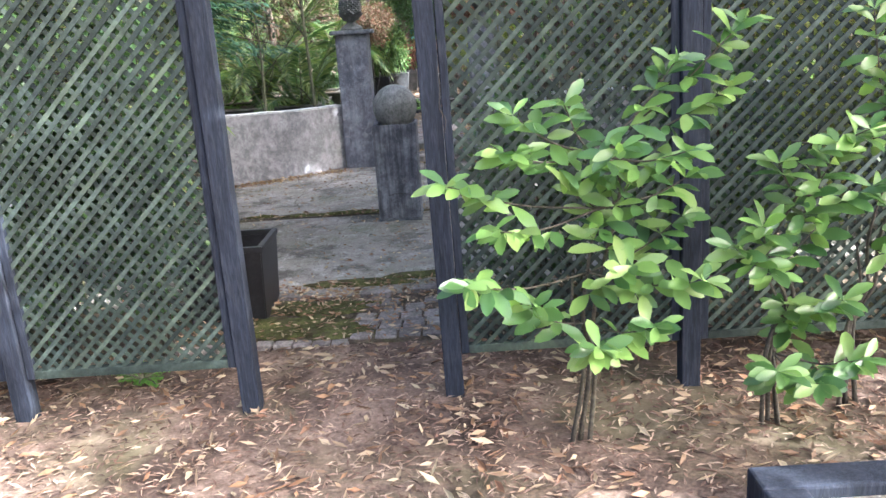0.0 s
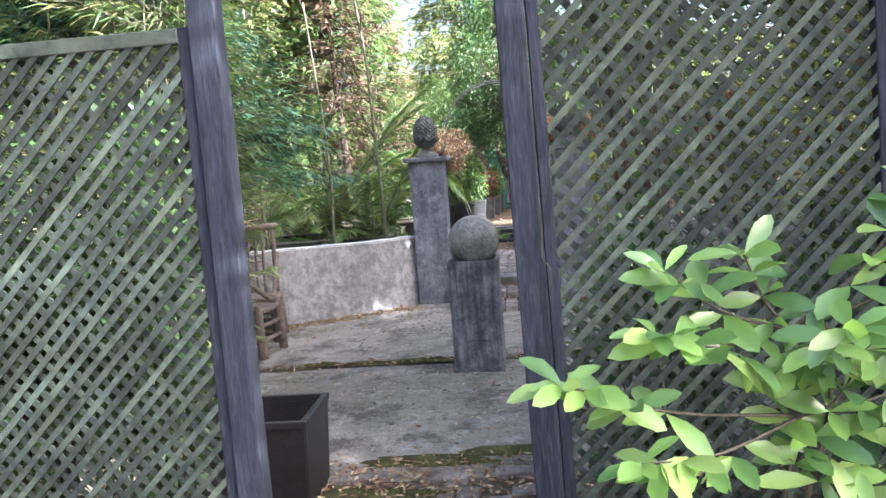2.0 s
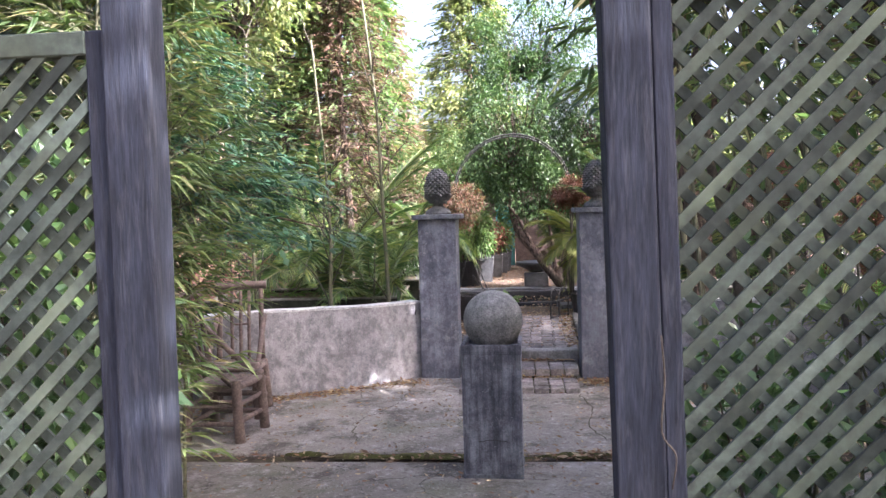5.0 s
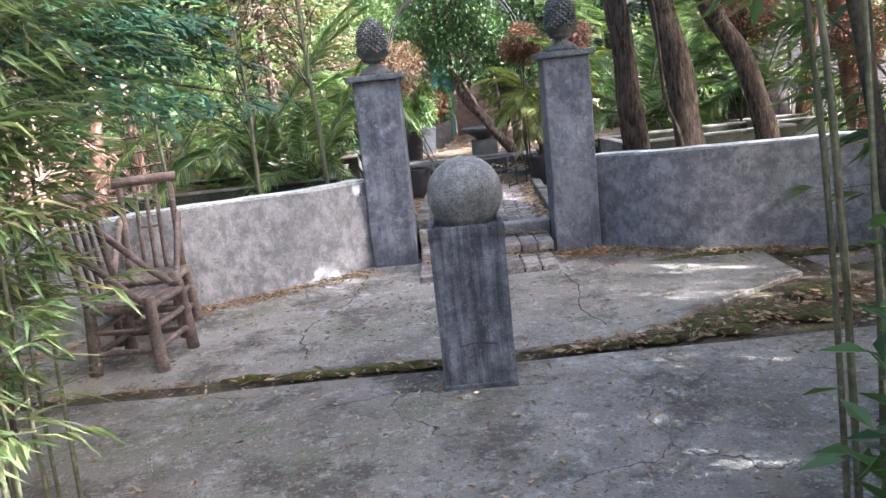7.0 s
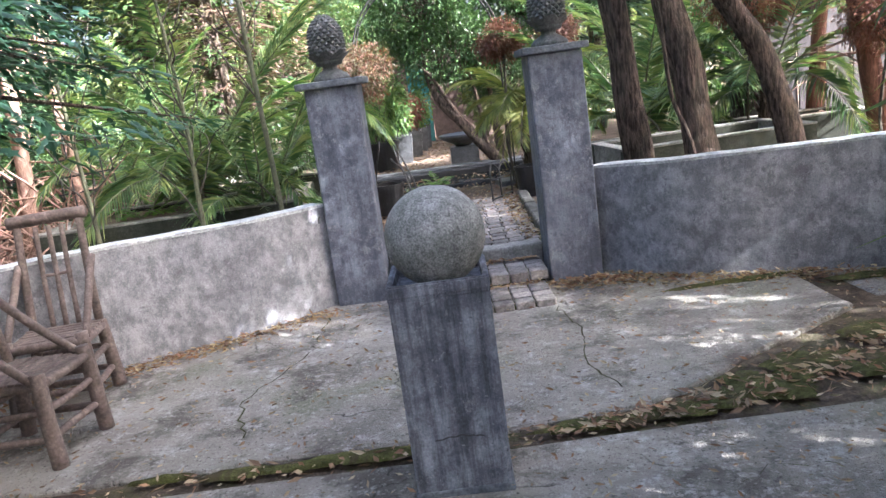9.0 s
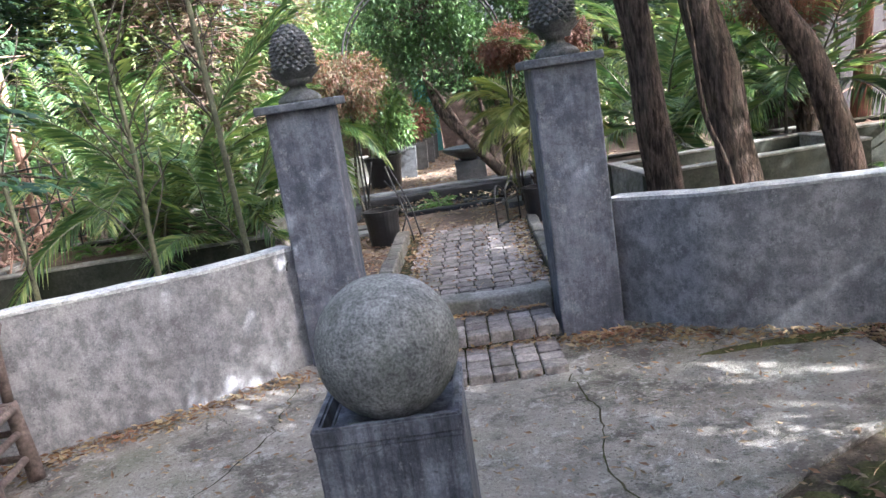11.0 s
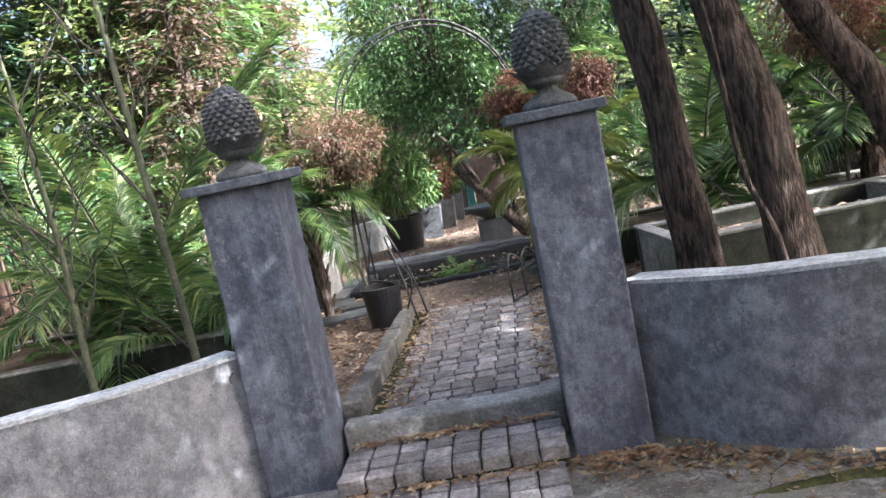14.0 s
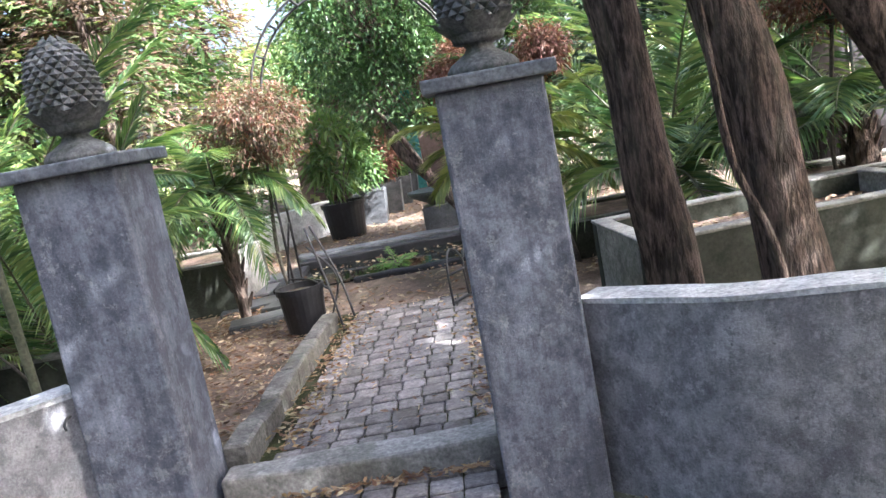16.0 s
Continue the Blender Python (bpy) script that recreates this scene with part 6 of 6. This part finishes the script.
def soil_z(x, y):
    return -0.012 + 0.03 * noise.noise(Vector((x * 1.3, y * 1.3, 0))) + 0.014 * noise.noise(Vector((x * 5, y * 5, 2)))


def front():
    while True:
        x, y = rng.uniform(-3.5, 4.0), rng.uniform(0.5, 4.42)
        if not (1.55 < x < 3.5 and 1.1 < y < 2.8):
            return (x, y, soil_z(x, y))


litter("mulch_chips", 26000, front, 0.05, 0.011, MULCH, "shredded brown bark mulch", 160, template=SMALL)
litter("mulch_leaves", 5200, front, 0.08, 0.021, DRY, "dry brown leaves on the mulch", 161)


def along(points, spread):
    def place():
        i = rng.integers(0, len(points) - 1)
        t = rng.uniform()
        a, b = points[i], points[i + 1]
        return (a[0] + (b[0] - a[0]) * t + rng.normal() * spread, a[1] + (b[1] - a[1]) * t - abs(rng.normal()) * spread)
    return place


litter("wall_leaves", 900, along([(-0.6, 10.2), (-1.36, 9.76), (-2.05, 9.36), (-3.0, 8.5)], 0.11), 0.055, 0.018, YELLOW, "dry leaves gathered along the wall foot", 162, 0.004)
litter("wall_leaves", 1300, along([(1.0, 10.15), (1.4, 10.15), (1.85, 9.9), (2.6, 9.58), (3.3, 9.3), (4.2, 8.4)], 0.13), 0.06, 0.02, YELLOW, "dry orange leaves gathered along the wall foot", 163, 0.004)
litter("seam_leaves", 300, along([(-2.5, 7.74), (0, 7.74), (1.0, 7.78), (1.8, 7.95), (2.6, 8.4)], 0.08), 0.07, 0.024, DRY, "dry leaves lying on the moss", 164, 0.008)
litter("seam_leaves", 420, lambda: (lambda x: (x, 7.62 + rng.uniform(0, 0.15 + 0.5 * max(0.0, min(x, 2.6) - 1.1))))(rng.uniform(0.8, 3.4)), 0.07, 0.02, DRY, "dry leaves lying on the moss", 174, 0.018)
litter("court_leaves", 4200, lambda: (rng.uniform(-3.4, 4.5), rng.uniform(5.1, 10.2)), 0.042, 0.013, DRY, "scattered dry leaves on the concrete", 165, 0.008)
litter("gate_leaves", 900, lambda: (rng.uniform(-1.2, 1.6), 5.22 + 0.16 * rng.normal()), 0.05, 0.017, DRY, "dry leaves in the gateway", 166, 0.01)
litter("gate_leaves", 700, lambda: (rng.uniform(-1.0, 0.7), rng.uniform(4.42, 5.5)), 0.05, 0.015, DRY, "dry leaves on the mossy strip", 175, 0.022)
litter("step_leaves", 240, along([(-0.1, 10.47), (0.95, 10.47)], 0.02), 0.05, 0.016, YELLOW, "dry leaves lying on the steps", 167, 0.14)
litter("step_leaves", 200, along([(-0.1, 10.02), (0.95, 10.02)], 0.025), 0.05, 0.016, YELLOW, "dry leaves lying on the steps", 168, 0.06)
litter("path_leaves", 500, along([(0.05, 10.8), (0.1, 13.3)], 0.07), 0.05, 0.017, YELLOW, "dry leaves along the path edge", 169, 0.224)
litter("path_leaves", 500, along([(1.02, 10.8), (1.08, 13.3)], 0.06), 0.05, 0.017, YELLOW, "dry leaves along the path edge", 170, 0.224)
litter("path_leaves", 260, lambda: (rng.uniform(0.05, 1.05), rng.uniform(10.8, 13.3)), 0.045, 0.014, DRY, "dry leaves scattered on the pavers", 171, 0.226)
litter("garden_leaves", 9000, lambda: (rng.uniform(-2.6, 3.2), rng.uniform(13.3, 23)), 0.06, 0.022, DRY, "dry leaves covering the garden soil", 172, 0.2)
litter("bed_leaves", 500, lambda: (rng.uniform(2.0, 3.45), rng.uniform(11.5, 12.15)), 0.06, 0.022, DRY, "dry leaves covering the planter soil", 176, 0.665)
litter("garden_leaves", 2600, lambda: (rng.uniform(-1.2, -0.15), rng.uniform(10.7, 14.5)), 0.055, 0.02, DRY, "dry leaves beside the path", 173, 0.2)
KM = Matrix.Translation((0.0, 10.6, 0)) @ Matrix.Rotation(radians(-1.6), 4, "Z") @ Matrix.Translation((0, -10.6, 0))
for x0, x1, y1, top in ((-0.2, -0.08, 13.1, 0.325), (1.08, 1.19, 13.3, 0.27)):
    kb = thing("kerb", "low rough kerb of weathered concrete blocks beside the path", "kerb", (x0, 10.68, 0.1), "path kerbs")
    y, k = 10.68, 0
    while y < y1 - 0.1:
        e = min(y + 0.3 + 0.05 * (k % 3), y1)
        part("block", rotated(slab(x0 + random.uniform(-0.006, 0.006), x1 + random.uniform(-0.006, 0.006), y, e - 0.008, 0.1, top + random.uniform(-0.008, 0.008), 0.012, 1, 0.012, 4), KM), KERB, kb)
        y, k = e, k + 1

# dried tendril on the gate post, hook on the wall
td = Geo()
td.tube(bend([(0.645, 3.702, 1.48), (0.649, 3.698, 1.4), (0.643, 3.697, 1.31), (0.666, 3.694, 1.27), (0.659, 3.696, 1.21)], 5), 0.0017, 5)
tagged(td.part("tendril", TWIG, smooth=True), "pale dried vine tendril clinging to the gate post", "vine")
hk = Geo()
hk.tube(bend([(-0.63, 10.345, 0.7), (-0.63, 10.31, 0.7), (-0.635, 10.295, 0.68), (-0.635, 10.3, 0.66)], 4), 0.006, 6)
tagged(hk.part("wall_hook", IRON, smooth=True), "small rusty iron hook on the garden wall", "hook")


# ---- lattice panels, pavers and steps: many small pieces, last ----
for x0, x1, z0, z1 in ((-3.41, -2.46, 0.2, 2.06), (-2.36, -1.41, 0.2, 2.06), (-1.315, -0.356, 0.2, 2.06), (0.678, 1.67, 0.2, 2.11), (1.763, 2.755, 0.2, 2.11), (2.845, 3.835, 0.2, 2.11)):
    lattice_panel(x0, x1, z0, z1, "dark green-black diagonal wooden lattice panel")

PAVER_MESHES = []
for k in range(6):
    bm = slab(-0.5, 0.5, -0.5, 0.5, -0.5, 0.5, 0.0)
    for v in bm.verts:
        v.co += Vector((random.uniform(-1, 1), random.uniform(-1, 1), random.uniform(-0.3, 0.3))) * 0.035
    bmesh.ops.bevel(bm, geom=[e for e in bm.edges if max(v.co.z for v in e.verts) > 0.3], offset=0.07, segments=1, affect="EDGES")
    me = bpy.data.meshes.new("paver")
    bm.to_mesh(me)
    bm.free()
    me.materials.append(PAVER)
    PAVER_MESHES.append(me)


def paver(parent, x, y, z, w, d, h, turn=0.0):
    """One worn paver whose top lies at z."""
    ob = new("paver", random.choice(PAVER_MESHES))
    ob.parent = parent
    ob.matrix_parent_inverse = parent.matrix_world.inverted()
    ob.matrix_basis = pose(x, y, z - h / 2 + random.uniform(-0.004, 0.004), random.uniform(-1.2, 1.2), random.uniform(-1.2, 1.2), turn + random.uniform(-1.5, 1.5)) @ Matrix.Diagonal((w, d, h, 1))
    return ob


path = thing("pavement_path", "worn grey-brown square pavers with dark joints", "path", (0.5, 10.6, 0.2), kind="structure")
for j in range(20):
    y = 10.74 + j * 0.134
    n = 8
    for i in range(n):
        x = 0.0 + 0.035 * (y - 10.6) + (i + 0.5) * 0.131 + (0.01 if j % 2 else -0.008)
        paver(path, x, y, 0.222, 0.122, 0.124, 0.06)
part("bedding", slab(-0.12, 1.2, 10.62, 13.45, 0.0, 0.2, 0.004), MOSS, path, "dark soil in the joints")
steps = thing("steps", "low garden steps of worn pavers with a concrete edge", "steps", (0.4, 10.0, 0))
part("top_slab", slab(-0.17, 1.03, 10.5, 10.68, 0.0, 0.245, 0.016, 2, 0.012, 5), PALECON, steps, "rough concrete edging slab")
for z, y0, rows, x0, x1 in ((0.055, 9.56, 4, -0.16, 0.97), (0.135, 10.04, 4, -0.15, 1.0)):
    n = 8
    w = (x1 - x0) / n
    for r in range(rows):
        for i in range(n):
            paver(steps, x0 + (i + 0.5) * w, y0 + 0.065 + r * 0.128, z, w * 0.93, 0.112, 0.07)
    part("riser_core", slab(x0 + 0.03, x1 - 0.03, y0 + 0.03, 10.55, -0.05, z - 0.03, 0.01, 1, 0.006, 3), MOSS, steps, "mortar core under the pavers")
gate_strip = thing("pavement_gateway", "half-buried brick pavers in moss inside the gateway", "pavement", (0.2, 4.85, 0), kind="structure")
for j in range(5):
    for i in range(4):
        if (i, j) in ((3, 3), (0, 3), (2, 4)):
            continue
        paver(gate_strip, 0.13 + i * 0.135 + 0.02 * (j % 2), 4.53 + j * 0.135, random.uniform(0.008, 0.022), 0.12, 0.122, 0.06, random.uniform(-4, 4))
for i in range(10):
    paver(gate_strip, -0.93 + i * 0.105, 4.46 + random.uniform(-0.008, 0.008), random.uniform(0.004, 0.02), 0.098, 0.07, 0.06, random.uniform(-5, 5))
for x, y, w, d in ((0.16, 5.24, 0.2, 0.13), (-0.4, 5.26, 0.3, 0.08), (0.52, 5.27, 0.26, 0.09)):
    paver(gate_strip, x, y, 0.03, w, d, 0.07, random.uniform(-5, 5))
